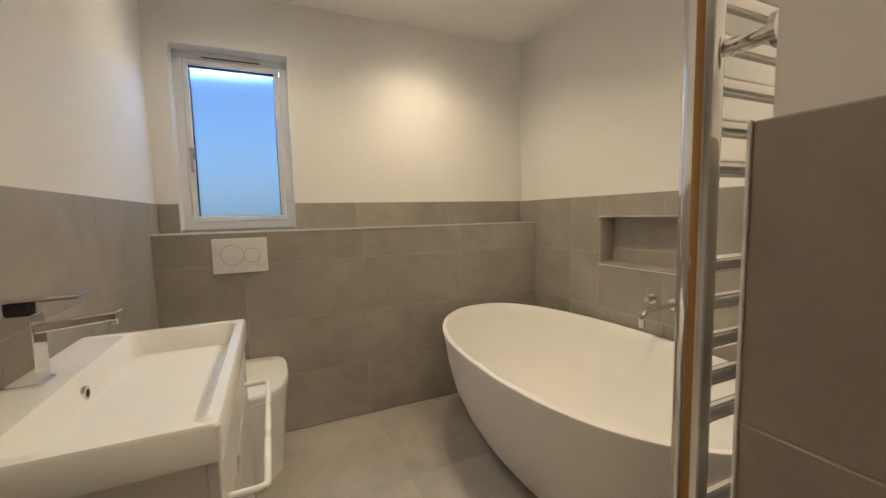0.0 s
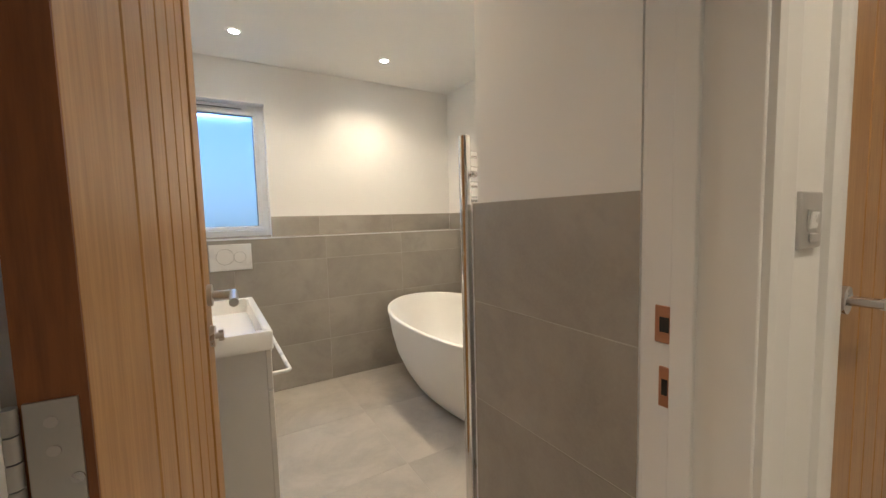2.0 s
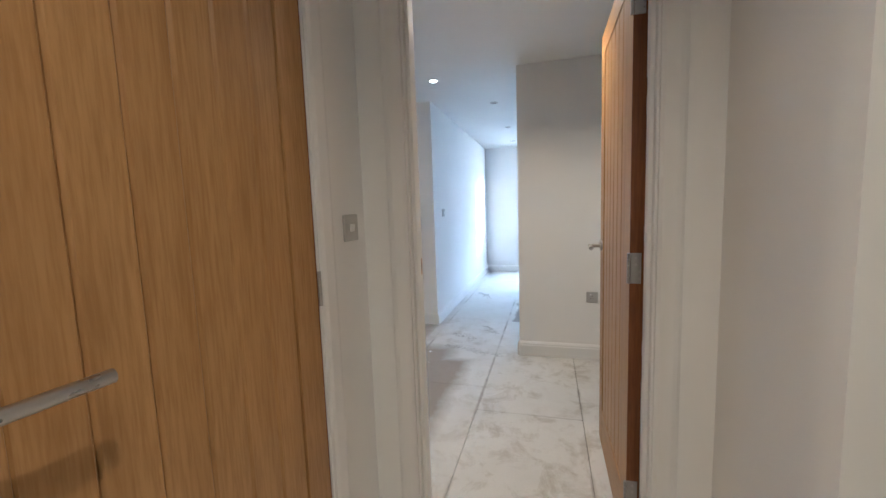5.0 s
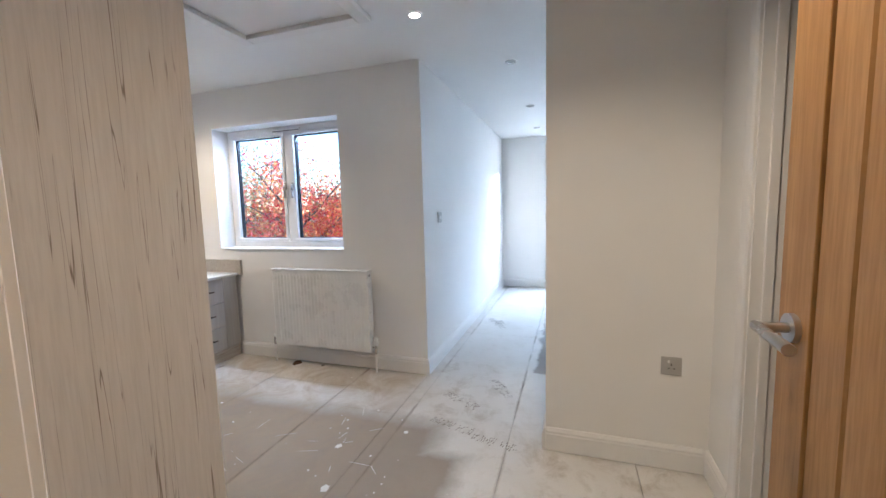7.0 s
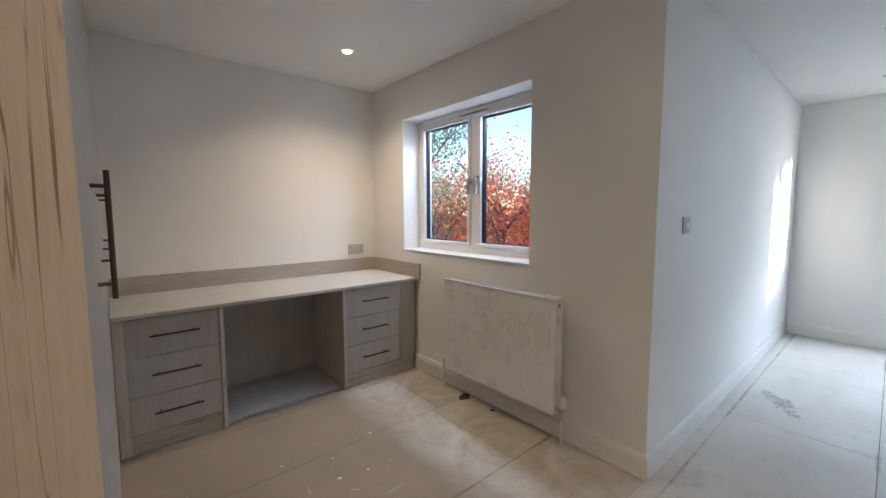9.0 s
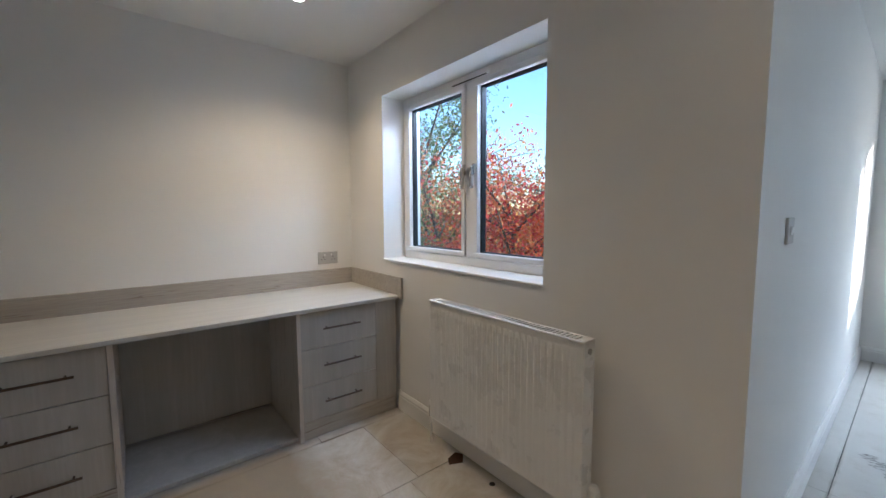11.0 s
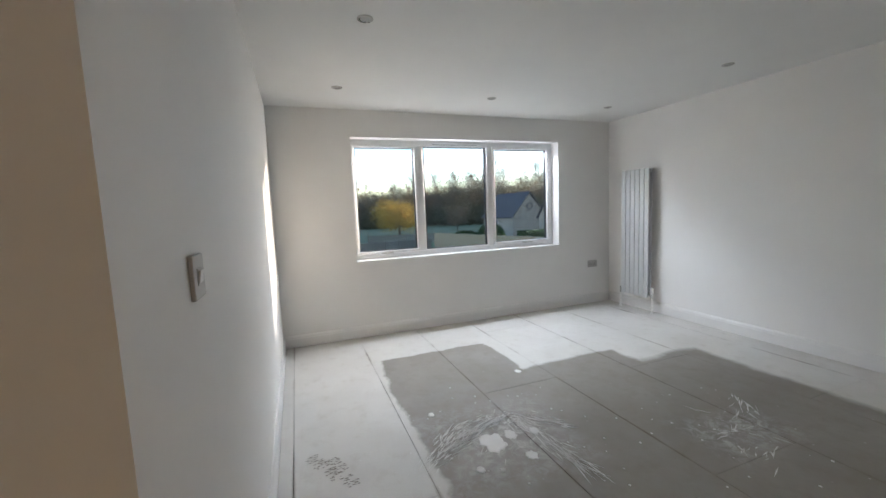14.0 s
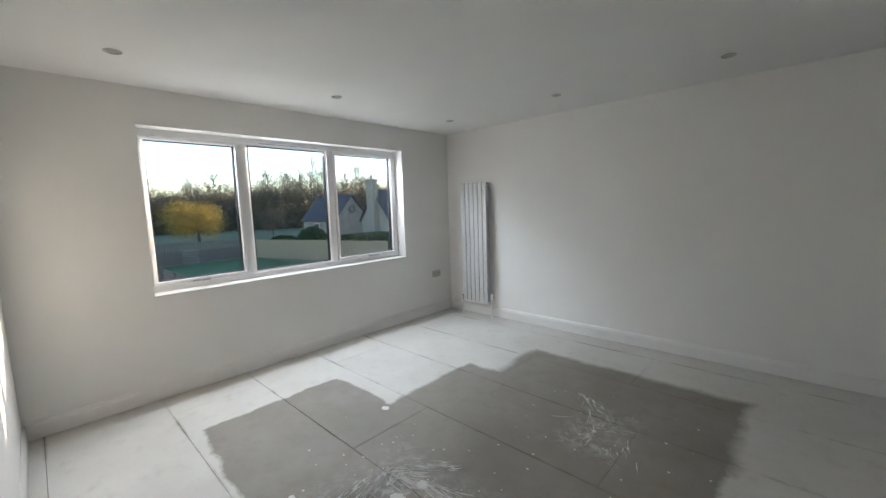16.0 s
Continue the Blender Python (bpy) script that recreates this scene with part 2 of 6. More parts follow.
def subfloor_material():
    """White-misted chipboard sheets, with bare grey areas, scuffs and plaster splashes of their own shape."""
    m, nt, p = surface("misted_chipboard", 0.75, 0, 0.3)
    v = coords(nt)
    wob = nt.nodes.new("ShaderNodeTexNoise")
    wob.inputs["Scale"].default_value = 3.0
    wob.inputs["Detail"].default_value = 5.0
    links(nt, v, wob.inputs["Vector"])
    off = nt.nodes.new("ShaderNodeVectorMath")
    off.operation = "MULTIPLY_ADD"
    off.inputs[1].default_value = (0.16, 0.16, 0)
    links(nt, wob.outputs["Color"], off.inputs[0])
    links(nt, v, off.inputs[2])
    wob2 = nt.nodes.new("ShaderNodeTexNoise")
    wob2.inputs["Scale"].default_value = 22.0
    wob2.inputs["Detail"].default_value = 6.0
    wob2.inputs["Roughness"].default_value = 0.7
    links(nt, v, wob2.inputs["Vector"])
    off2 = nt.nodes.new("ShaderNodeVectorMath")
    off2.operation = "MULTIPLY_ADD"
    off2.inputs[1].default_value = (0.05, 0.05, 0)
    links(nt, wob2.outputs["Color"], off2.inputs[0])
    links(nt, off.outputs[0], off2.inputs[2])
    sep = nt.nodes.new("ShaderNodeSeparateXYZ")
    links(nt, off2.outputs[0], sep.inputs[0])
    X, Y = sep.outputs[0], sep.outputs[1]

    def region(cx, cy, hx, hy, soft):
        """1 within a rectangle, with soft edges."""
        dx = maths(nt, "SUBTRACT", maths(nt, "ABSOLUTE", maths(nt, "SUBTRACT", X, cx + 0.105)), hx)
        dy = maths(nt, "SUBTRACT", maths(nt, "ABSOLUTE", maths(nt, "SUBTRACT", Y, cy + 0.105)), hy)
        d = maths(nt, "MAXIMUM", dx, dy)
        n = nt.nodes.new("ShaderNodeMapRange")
        n.inputs["From Min"].default_value, n.inputs["From Max"].default_value = soft, -soft
        links(nt, d, n.inputs["Value"])
        return n.outputs[0]

    def either(*r):
        a = r[0]
        for b in r[1:]:
            a = maths(nt, "MAXIMUM", a, b)
        return a

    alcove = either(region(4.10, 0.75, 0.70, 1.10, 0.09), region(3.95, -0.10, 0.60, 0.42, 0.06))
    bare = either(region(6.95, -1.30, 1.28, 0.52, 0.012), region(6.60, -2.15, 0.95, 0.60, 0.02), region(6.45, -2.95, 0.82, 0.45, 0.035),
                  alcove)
    big = noise_tex(nt, v, 1.6, 5, 0.6)
    mid = noise_tex(nt, v, 9, 6, 0.65)
    fine = noise_tex(nt, v, 160, 4, 0.6)
    white = ramp(nt, big, [(0.3, (0.61, 0.59, 0.55)), (0.7, (0.71, 0.695, 0.66))])
    white = mix(nt, ramp(nt, mid, [(0.54, grey(0)), (0.74, grey(0.38))]), white, (0.47, 0.43, 0.37))
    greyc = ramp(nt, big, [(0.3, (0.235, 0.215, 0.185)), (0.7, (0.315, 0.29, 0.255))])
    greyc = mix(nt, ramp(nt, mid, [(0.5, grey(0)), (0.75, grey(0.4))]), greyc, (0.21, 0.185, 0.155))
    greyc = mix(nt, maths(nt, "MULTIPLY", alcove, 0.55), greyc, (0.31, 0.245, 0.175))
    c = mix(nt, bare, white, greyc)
    # trodden dirt in the entry
    dirt = maths(nt, "MULTIPLY", either(region(3.9, -1.1, 1.0, 0.55, 0.25), region(5.2, -0.35, 0.5, 0.3, 0.2), region(2.3, -1.1, 1.0, 0.5, 0.2)),
                 ramp(nt, noise_tex(nt, v, 5.5, 7, 0.72, 0.5), [(0.50, grey(0)), (0.66, grey(0.6))]))
    c = mix(nt, dirt, c, (0.36, 0.315, 0.25))
    # yellow-brown staining of the dressing end
    st = maths(nt, "MULTIPLY", region(4.4, 0.95, 1.1, 1.0, 0.2), ramp(nt, noise_tex(nt, v, 3.2, 6, 0.68, 0.8), [(0.36, grey(0.08)), (0.62, grey(0.7))]))
    c = mix(nt, st, c, (0.36, 0.285, 0.19))
    # brown staining along the open joints
    raw = nt.nodes.new("ShaderNodeSeparateXYZ")
    links(nt, v, raw.inputs[0])
    near = None
    for y in (-3.83, -3.21, -2.588, -1.966, -1.345, -0.722, -0.09, 0.50, 1.17, 1.74):
        q = maths(nt, "ABSOLUTE", maths(nt, "SUBTRACT", raw.outputs[1], y))
        near = q if near is None else maths(nt, "MINIMUM", near, q)
    edge = ramp(nt, maths(nt, "ADD", near, maths(nt, "MULTIPLY", noise_tex(nt, v, 18, 4), -0.012)), [(0.0, grey(0.6)), (0.006, grey(0))])
    edge = maths(nt, "MULTIPLY", edge, ramp(nt, noise_tex(nt, v, 2.3, 3), [(0.48, grey(0.0)), (0.66, grey(1))]))
    c = mix(nt, edge, c, (0.17, 0.125, 0.08))
    # plaster: thin trodden dust, round drips and specks
    splash = maths(nt, "MULTIPLY", either(region(6.80, -1.18, 0.22, 0.26, 0.22), region(6.30, -2.45, 0.10, 0.20, 0.15)),
                   ramp(nt, noise_tex(nt, v, 14, 7, 0.78, 0.6), [(0.46, grey(0)), (0.62, grey(0.75))]))
    vor = node(nt, "ShaderNodeTexVoronoi", Scale=2.6, Randomness=1.0)
    links(nt, off.outputs[0], vor.inputs["Vector"])
    drips = ramp(nt, vor.outputs["Distance"], [(0.012, grey(0.6)), (0.03, grey(0))])
    vor2 = node(nt, "ShaderNodeTexVoronoi", Scale=9.0, Randomness=1.0)
    links(nt, v, vor2.inputs["Vector"])
    specks = ramp(nt, vor2.outputs["Distance"], [(0.02, grey(0.6)), (0.06, grey(0))])
    pl = maths(nt, "MULTIPLY", either(drips, specks), ramp(nt, noise_tex(nt, v, 1.4, 2), [(0.4, grey(0.1)), (0.6, grey(1))]))
    c = mix(nt, maths(nt, "MAXIMUM", splash, maths(nt, "MULTIPLY", pl, 0.8)), c, (0.74, 0.73, 0.70))
    c = mix(nt, ramp(nt, fine, [(0.3, grey(0)), (0.8, grey(0.14))]), c, (0.30, 0.26, 0.2))
    links(nt, c, p.inputs["Base Color"])
    bump(nt, p, fine, 0.25, 0.001)
    links(nt, maths(nt, "MULTIPLY_ADD", mid, 0.3, 0.5), p.inputs["Roughness"])
    return m


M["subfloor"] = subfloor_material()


# ---- building blocks ----
def box(bm, x0, x1, y0, y1, z0, z1, bevel=0.0, seg=1):
    r = bmesh.ops.create_cube(bm, size=1, matrix=Matrix.Translation(((x0 + x1) / 2, (y0 + y1) / 2, (z0 + z1) / 2)) @ Matrix.Diagonal((abs(x1 - x0), abs(y1 - y0), abs(z1 - z0), 1)))
    if bevel:
        vs = set(r["verts"])
        es = [e for e in bm.edges if e.verts[0] in vs and e.verts[1] in vs]
        bmesh.ops.bevel(bm, geom=es, offset=bevel, segments=seg, affect="EDGES", profile=0.5)
    return bm


def rod(bm, a, b, r, seg=16, r2=None):
    a, b = Vector(a), Vector(b)
    m = Matrix.Translation((a + b) / 2) @ (b - a).to_track_quat("Z", "Y").to_matrix().to_4x4()
    bmesh.ops.create_cone(bm, cap_ends=True, segments=seg, radius1=r, radius2=r if r2 is None else r2, depth=(b - a).length, matrix=m)
    return bm


def tube(bm, pts, r, seg=12):
    """A round bar along a line of points, with mitred bends."""
    pts = [Vector(p) for p in pts]
    rings = []
    up = Vector((0.013, 0.027, 1)).normalized()
    for i, p in enumerate(pts):
        d = (pts[min(i + 1, len(pts) - 1)] - pts[max(i - 1, 0)]).normalized()
        side = d.cross(up if abs(d.dot(up)) < 0.95 else Vector((1, 0.02, 0.01))).normalized()
        top = side.cross(d)
        rings.append([bm.verts.new(p + r * (math.cos(a) * side + math.sin(a) * top)) for a in [2 * math.pi * k / seg for k in range(seg)]])
    for a, b in zip(rings, rings[1:]):
        for k in range(seg):
            bm.faces.new((a[k], a[(k + 1) % seg], b[(k + 1) % seg], b[k]))
    bm.faces.new(rings[0][::-1])
    bm.faces.new(rings[-1])
    return bm


def part(name, bm, material, parent=None, label="", smooth=False):
    me = bpy.data.meshes.new(name)
    bmesh.ops.recalc_face_normals(bm, faces=bm.faces)
    bm.to_mesh(me)
    bm.free()
    me.materials.append(M[material] if isinstance(material, str) else material)
    if smooth:
        for f in me.polygons:
            f.use_smooth = True
        me.set_sharp_from_angle(angle=radians(40))
    ob = new(name, me)
    if parent is not None:
        ob.parent = parent
        ob.matrix_parent_inverse = parent.matrix_basis.inverted()
    if label:
        ob["label"] = label
    return ob


def thing(name, at, label, category, group="", kind=""):
    ob = new(name)
    ob.empty_display_size = 0.1
    ob.matrix_basis = at if isinstance(at, Matrix) else Matrix.Translation(at)
    return tagged(ob, label, category, group, kind)


def bx(name, dims, material, parent=None, label="", bevel=0.0, seg=1, smooth=False):
    return part(name, box(bmesh.new(), *dims, bevel, seg), material, parent, label, smooth)


def local(parent, ob):
    """Part built about the thing's own origin: it follows the thing's pose."""
    ob.parent = parent
    ob.matrix_parent_inverse = Matrix()
    return ob


def structure(name, bm, material, label, category):
    return tagged(part(name, bm, material), label, category, "", "structure")


def wall(name, x0, x1, y0, y1, z0, z1, label, openings=(), material="wall"):
    """A wall box. Its length runs along the longer side; openings are (from, to, bottom, top) along it and go right through."""
    bm = bmesh.new()
    along_x = x1 - x0 > y1 - y0
    lo, hi = (x0, x1) if along_x else (y0, y1)

    def piece(a, b, c, d):
        if b - a > 1e-4 and d - c > 1e-4:
            box(bm, *((a, b, y0, y1) if along_x else (x0, x1, a, b)), c, d)

    at = lo
    for a, b, c, d in sorted(openings):
        piece(at, a, z0, z1)
        piece(a, b, z0, c)
        piece(a, b, d, z1)
        at = b
    piece(at, hi, z0, z1)
    return structure(name, bm, material, label, "wall")


# ---- structure ----
H = 2.335
TOP = 2.60
HALL_N, BATH_S = -0.535, -0.375
W_OUT, W_IN = 2.775, 2.885

wall("wall_hall_north", -0.9, 2.775, HALL_N, BATH_S, 0, H, "white painted hall wall with two doorways", [(0.625, 1.405, 0, 2.045), (1.695, 2.485, 0, 2.045)])
wall("wall_bath_west", 0.38, 0.50, BATH_S, 2.353, 0, H, "white painted bathroom wall above grey tiles")
wall("wall_bath_north", 0.38, 2.84, 2.353, 2.65, 0, H, "white painted bathroom wall with a frosted window", [(0.604, 1.16, 1.10, 2.055)])
wall("wall_bath_east", 2.715, 2.84, 0.170, 2.353, 0, H, "white painted bathroom wall behind the bath with a tiled niche", [(1.03, 1.597, 0.867, 1.134)])
wall("wall_bath_nib", 1.448, 1.55, BATH_S, 0.060, 0, H, "white painted bathroom side wall beside the doorway")
wall("wall_bath_nib_end", 1.448, 2.84, 0.060, 0.170, 0, H, "white painted bathroom end wall behind the towel rail")
wall("wall_bedroom_west", W_OUT, W_IN, -1.65, 0.055, 0, H, "white painted wall with the bedroom doorway", [(-1.465, -0.70, 0, 2.045)])
wall("wall_bedroom_west_end", 2.845, W_IN, 0.055, 2.445, 0, H, "white painted bedroom wall behind the bathroom")
wall("wall_hall_south", 2.28, 2.775, -1.75, -1.63, 0, H, "white painted short hall wall beside the bedroom door")
wall("wall_hall_return", 2.28, 2.40, -3.2, -1.75, 0, H, "white painted hall wall carrying a light switch")
wall("wall_hall_west", -1.02, -0.9, -3.2, BATH_S, 0, H, "white painted hall wall")
wall("wall_hall_end", -1.02, 2.40, -3.32, -3.2, 0, H, "white painted hall wall")
wall("wall_bedroom_north", W_OUT, 5.75, 2.445, 2.70, 0, H, "white painted bedroom wall above the desk")
wall("wall_bedroom_alcove", 5.45, 5.75, 0.0, 2.445, 0, H, "white painted bedroom wall with a two-pane window", [(0.695, 1.97, 0.965, 2.015)])
wall("wall_bedroom_side", 5.75, 9.27, 0.0, 0.30, 0, H, "white painted bedroom wall raked by low sunlight")
wall("wall_bedroom_window", 8.975, 9.27, -4.36, 0.0, 0, H, "white painted bedroom wall with a wide three-pane window", [(-3.279, -0.764, 0.803, 2.068)])
wall("wall_bedroom_south", 4.738, 8.975, -4.36, -4.08, 0, H, "white painted bedroom wall with a tall radiator")
wall("wall_bedroom_block", 4.738, 4.86, -4.08, -0.92, 0, H, "white painted projecting bedroom wall")
wall("wall_ensuite_north", W_IN, 4.738, -1.77, -1.65, 0, H, "white painted wall with the ensuite doorway", [(3.635, 4.40, 0, 2.045)])
wall("wall_ensuite_west", W_OUT, W_IN, -3.32, -1.65, 0, H, "white painted ensuite wall")
wall("wall_ensuite_south", W_IN, 4.738, -3.32, -3.2, 0, H, "white painted ensuite wall")
structure("ceiling", box(box(bmesh.new(), -1.02, 9.27, -4.36, 0.30, H, TOP), -1.02, 5.75, 0.30, 2.70, H, TOP), "ceiling", "flat white painted plaster ceiling", "ceiling")
structure("floor", box(box(bmesh.new(), -1.02, 9.27, -4.36, 0.30, -0.30, -0.022), -1.02, 5.75, 0.30, 2.70, -0.30, -0.022), "seam", "dark floor void under the boards", "floor")
structure("roof", box(bmesh.new(), -1.02, 9.27, -4.36, 0.30, TOP, TOP + 0.1), "seam", "closed roof above the ceiling", "roof")


# ---- floor sheets ----
def sheets():
    """Chipboard sheets, 0.622 wide along x, with open joints."""
    floor = bpy.data.objects["floor"]
    rows = [-4.08, -3.83, -3.21, -2.588, -1.966, -1.345, -0.722, -0.09, 0.0, 0.50, 1.17, 1.74, 2.36, 2.445]
    ends = {0: 7.54, 1: 6.34, 2: 7.19, 3: 6.10, 4: 7.30, 5: 6.20, 6: 6.51, 7: 6.51, 8: 4.84, 9: 5.10, 10: 5.15, 11: 4.9, 12: 4.4}
    rnd = random.Random(4)
    for k, (a, b) in enumerate(zip(rows, rows[1:])):
        lo, hi = (2.20, 8.975) if b < 0.01 else (2.20, 5.45)
        e = ends[k]
        cuts = [lo]
        x = e
        while x - 2.42 > lo + 0.1:
            x -= 2.42
        while x < hi - 0.1:
            cuts.append(x)
            x += 2.42
        cuts.append(hi)
        for x0, x1 in zip(cuts, cuts[1:]):
            g = 0.0014
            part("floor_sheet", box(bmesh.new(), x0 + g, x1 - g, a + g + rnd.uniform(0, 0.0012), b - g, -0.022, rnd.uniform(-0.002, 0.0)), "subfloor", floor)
    # hall
    for a, b in ((-3.2, -2.59), (-2.59, -1.97), (-1.97, -1.35), (-1.35, -0.72), (-0.72, -0.40)):
        part("floor_sheet", box(bmesh.new(), -0.9, 2.195, a + 0.003, b - 0.003, -0.022, 0.0), "subfloor", floor)


sheets()


def tile_field(parent, plane, at, thick, u0, u1, v0, v1, us, vs, facing, material="tile"):
    """Tiles on a plane: plane is x, y or z at a place; us and vs are the joint lines; facing is which way they face (+1, -1)."""
    g = 0.0012
    lo, hi = sorted((at, at + (thick - 0.0012) * facing))
    bed = {"x": (lo, hi, u0, u1, v0, v1), "y": (u0, u1, lo, hi, v0, v1), "z": (u0, u1, v0, v1, lo, hi)}[plane]
    part("grout_bed", box(bmesh.new(), *bed), "grout", parent)
    us = [u0] + [u for u in us if u0 + 0.01 < u < u1 - 0.01] + [u1]
    vs = [v0] + [v for v in vs if v0 + 0.01 < v < v1 - 0.01] + [v1]
    for a, b in zip(us, us[1:]):
        for c, d in zip(vs, vs[1:]):
            lo, hi = sorted((at + (thick - 0.004) * facing, at + thick * facing))
            if plane == "x":
                dims = (lo, hi, a + g, b - g, c + g, d - g)
            elif plane == "y":
                dims = (a + g, b - g, lo, hi, c + g, d - g)
            else:
                dims = (a + g, b - g, c + g, d - g, lo, hi)
            part("tile", box(bmesh.new(), *dims, 0.0008), material, parent)


def steps(start, step, count):
    return [start + step * k for k in range(-count, count + 1)]


# ---- doors, linings and trim ----
def lever(parent, x, y, z, side, way, deep=0.055):
    """A brushed steel lever on a round rose, in the door's own place. side: which way it stands out (y); way: which way it points (x)."""
    bm = rod(bmesh.new(), (x, y, z), (x, y + side * 0.010, z), 0.026, 32)
    local(parent, part("rose", bm, "steel", None, "round brushed steel rose", True))
    bm = rod(bmesh.new(), (x, y + side * 0.008, z), (x, y + side * deep, z), 0.0095, 20)
    neck = local(parent, part("handle_neck", bm, "steel", None, "", True))
    bm = tube(bmesh.new(), [(x - way * 0.006, y + side * deep, z), (x + way * 0.060, y + side * (deep + 0.004), z), (x + way * 0.128, y + side * (deep + 0.008), z)], 0.0098, 16)
    local(parent, part("handle", bm, "steel", None, "round bar brushed steel lever handle", True))


def hinge_plates(parent, t, zs, y):
    for z in zs:
        bm = box(bmesh.new(), -0.0025, 0.0005, -t + 0.006, -0.003, z - 0.05, z + 0.05)
        plate = local(parent, part("hinge", bm, "hinge", None, "satin steel butt hinge"))
        bm = bmesh.new()
        for dz in (-0.034, -0.012, 0.012, 0.034):
            rod(bm, (-0.0025, -t / 2 - 0.004 + 0.006 * (1 if dz > 0 else -1), z + dz), (-0.0036, -t / 2 - 0.004 + 0.006 * (1 if dz > 0 else -1), z + dz), 0.0042, 12)
        local(plate, part("screw", bm, "steel"))
        bm = bmesh.new()
        for k in range(5):
            rod(bm, (-0.004, y, z - 0.05 + 0.02 * k + 0.0006), (-0.004, y, z - 0.03 + 0.02 * k - 0.0006), 0.0055, 12)
        local(plate, part("knuckle", bm, "hinge", None, "", True))


def oak_door(at, width, label, lever_sides=(1, -1), lock=False, level="oak_x", turn_side=1):
    """A cottage door hung at x = 0, its leaf running along +x, 40 mm thick to -y: stiles, rails and six V-jointed boards."""
    d = thing("oak_door", at, label, "door")
    t, z0, z1 = 0.040, 0.010, 2.035
    for x0, x1 in ((0.003, 0.100), (width - 0.100, width)):
        local(d, part("stile", box(bmesh.new(), x0, x1, -t, 0, z0, z1, 0.0012), "oak_z"))
    for a, b in ((z0, z0 + 0.19), (z1 - 0.10, z1)):
        local(d, part("rail", box(bmesh.new(), 0.1004, width - 0.1004, -t + 0.0005, -0.0005, a, b, 0.001), level))
    n = 6
    w = (width - 0.2) / n
    for k in range(n):
        bm = box(bmesh.new(), 0.1004 + k * w, 0.1 + (k + 1) * w - 0.0004, -t + 0.004, -0.004, z0 + 0.1902, z1 - 0.1002)
        es = [e for e in bm.edges if abs(e.verts[0].co.z - e.verts[1].co.z) > 0.5]
        bmesh.ops.bevel(bm, geom=es, offset=0.0055, segments=1, affect="EDGES")
        local(d, part("board", bm, "oak_z"))
    # hinge edge in a darker brown oak than the rest of the leaf
    local(d, part("lipping", box(bmesh.new(), 0.0, 0.003, -t, 0, z0, z1), "oak_edge", None, "dark brown oak hinge edge"))
    hinge_plates(d, t, (0.24, 1.03, 1.86), 0.004)
    for s in lever_sides:
        lever(d, width - 0.055, 0 if s > 0 else -t, 1.035, s, -1)
        if lock:
            y = 0 if s > 0 else -t
            local(d, part("escutcheon", rod(bmesh.new(), (width - 0.055, y, 0.935), (width - 0.055, y + s * 0.010, 0.935), 0.026, 32), "steel", None, "round steel lock rose", True))
            bm = rod(bmesh.new(), (width - 0.055, y + s * 0.009, 0.935), (width - 0.055, y + s * 0.028, 0.935), 0.008, 20)
            box(bm, width - 0.059, width - 0.051, y + s * 0.017, y + s * 0.029, 0.921, 0.949, 0.002)
            local(d, part("thumb_turn", bm, "steel", None, "", True))
    return d


def lining(name, axis, a, b, lo, hi, top, stop, label):
    """A doorway's white lining: axis is the way along the wall; a..b the opening, lo..hi the wall's thickness, stop where the leaf shuts."""
    t = 0.008

    def put(bm, u0, u1, v0, v1, z0, z1):
        box(bm, *((u0, u1, v0, v1) if axis == "x" else (v0, v1, u0, u1)), z0, z1, 0.0015)

    root = thing(name, (0, 0, 0), label, "door frame", "", "structure")
    for u0, u1 in ((a - 0.0, a + t), (b - t, b)):
        bm = bmesh.new()
        put(bm, u0, u1, lo - 0.001, hi + 0.001, 0, top - t)
        part("jamb", bm, "trim", root)
    bm = bmesh.new()
    put(bm, a, b, lo - 0.001, hi + 0.001, top - t, top)
    part("head", bm, "trim", root)
    for u0, u1, z0, z1 in ((a + t, a + t + 0.012, 0, top - t - 0.012), (b - t - 0.012, b - t, 0, top - t - 0.012), (a + t, b - t, top - t - 0.012, top - t)):
        bm = bmesh.new()
        put(bm, u0, u1, stop[0], stop[1], z0, z1)
        part("door_stop", bm, "trim", root)
    return root


def architrave(axis, a, b, face, out, top, label, w=0.068):
    """A moulded white architrave round a doorway on one face of the wall."""
    root = thing("architrave", (0, 0, 0), label, "architrave", "door architraves", "structure")
    prof = [(0.0, 0.010), (0.010, 0.015), (0.030, 0.017), (w - 0.022, 0.019), (w - 0.010, 0.017), (w, 0.011)]

    def prism(start, end, pt):
        bm = bmesh.new()
        ring = [(0.0, 0.0)] + prof + [(w, 0.0)]
        r0 = [bm.verts.new(pt(u, h, start(u))) for u, h in ring]
        r1 = [bm.verts.new(pt(u, h, end(u))) for u, h in ring]
        n = len(ring)
        for k in range(n):
            bm.faces.new((r0[k], r0[(k + 1) % n], r1[(k + 1) % n], r1[k]))
        bm.faces.new(r0)
        bm.faces.new(r1[::-1])
        return bm

    def xyz(u, v, z):
        return (u, v, z) if axis == "x" else (v, u, z)

    part("upright", prism(lambda u: 0.0, lambda u: top + u, lambda u, h, s: xyz(a - u, face + out * h, s)), "trim", root)
    part("upright", prism(lambda u: 0.0, lambda u: top + u, lambda u, h, s: xyz(b + u, face + out * h, s)), "trim", root)
    part("head", prism(lambda u: a - u, lambda u: b + u, lambda u, h, s: xyz(s, face + out * h, top + u)), "trim", root)
    return root


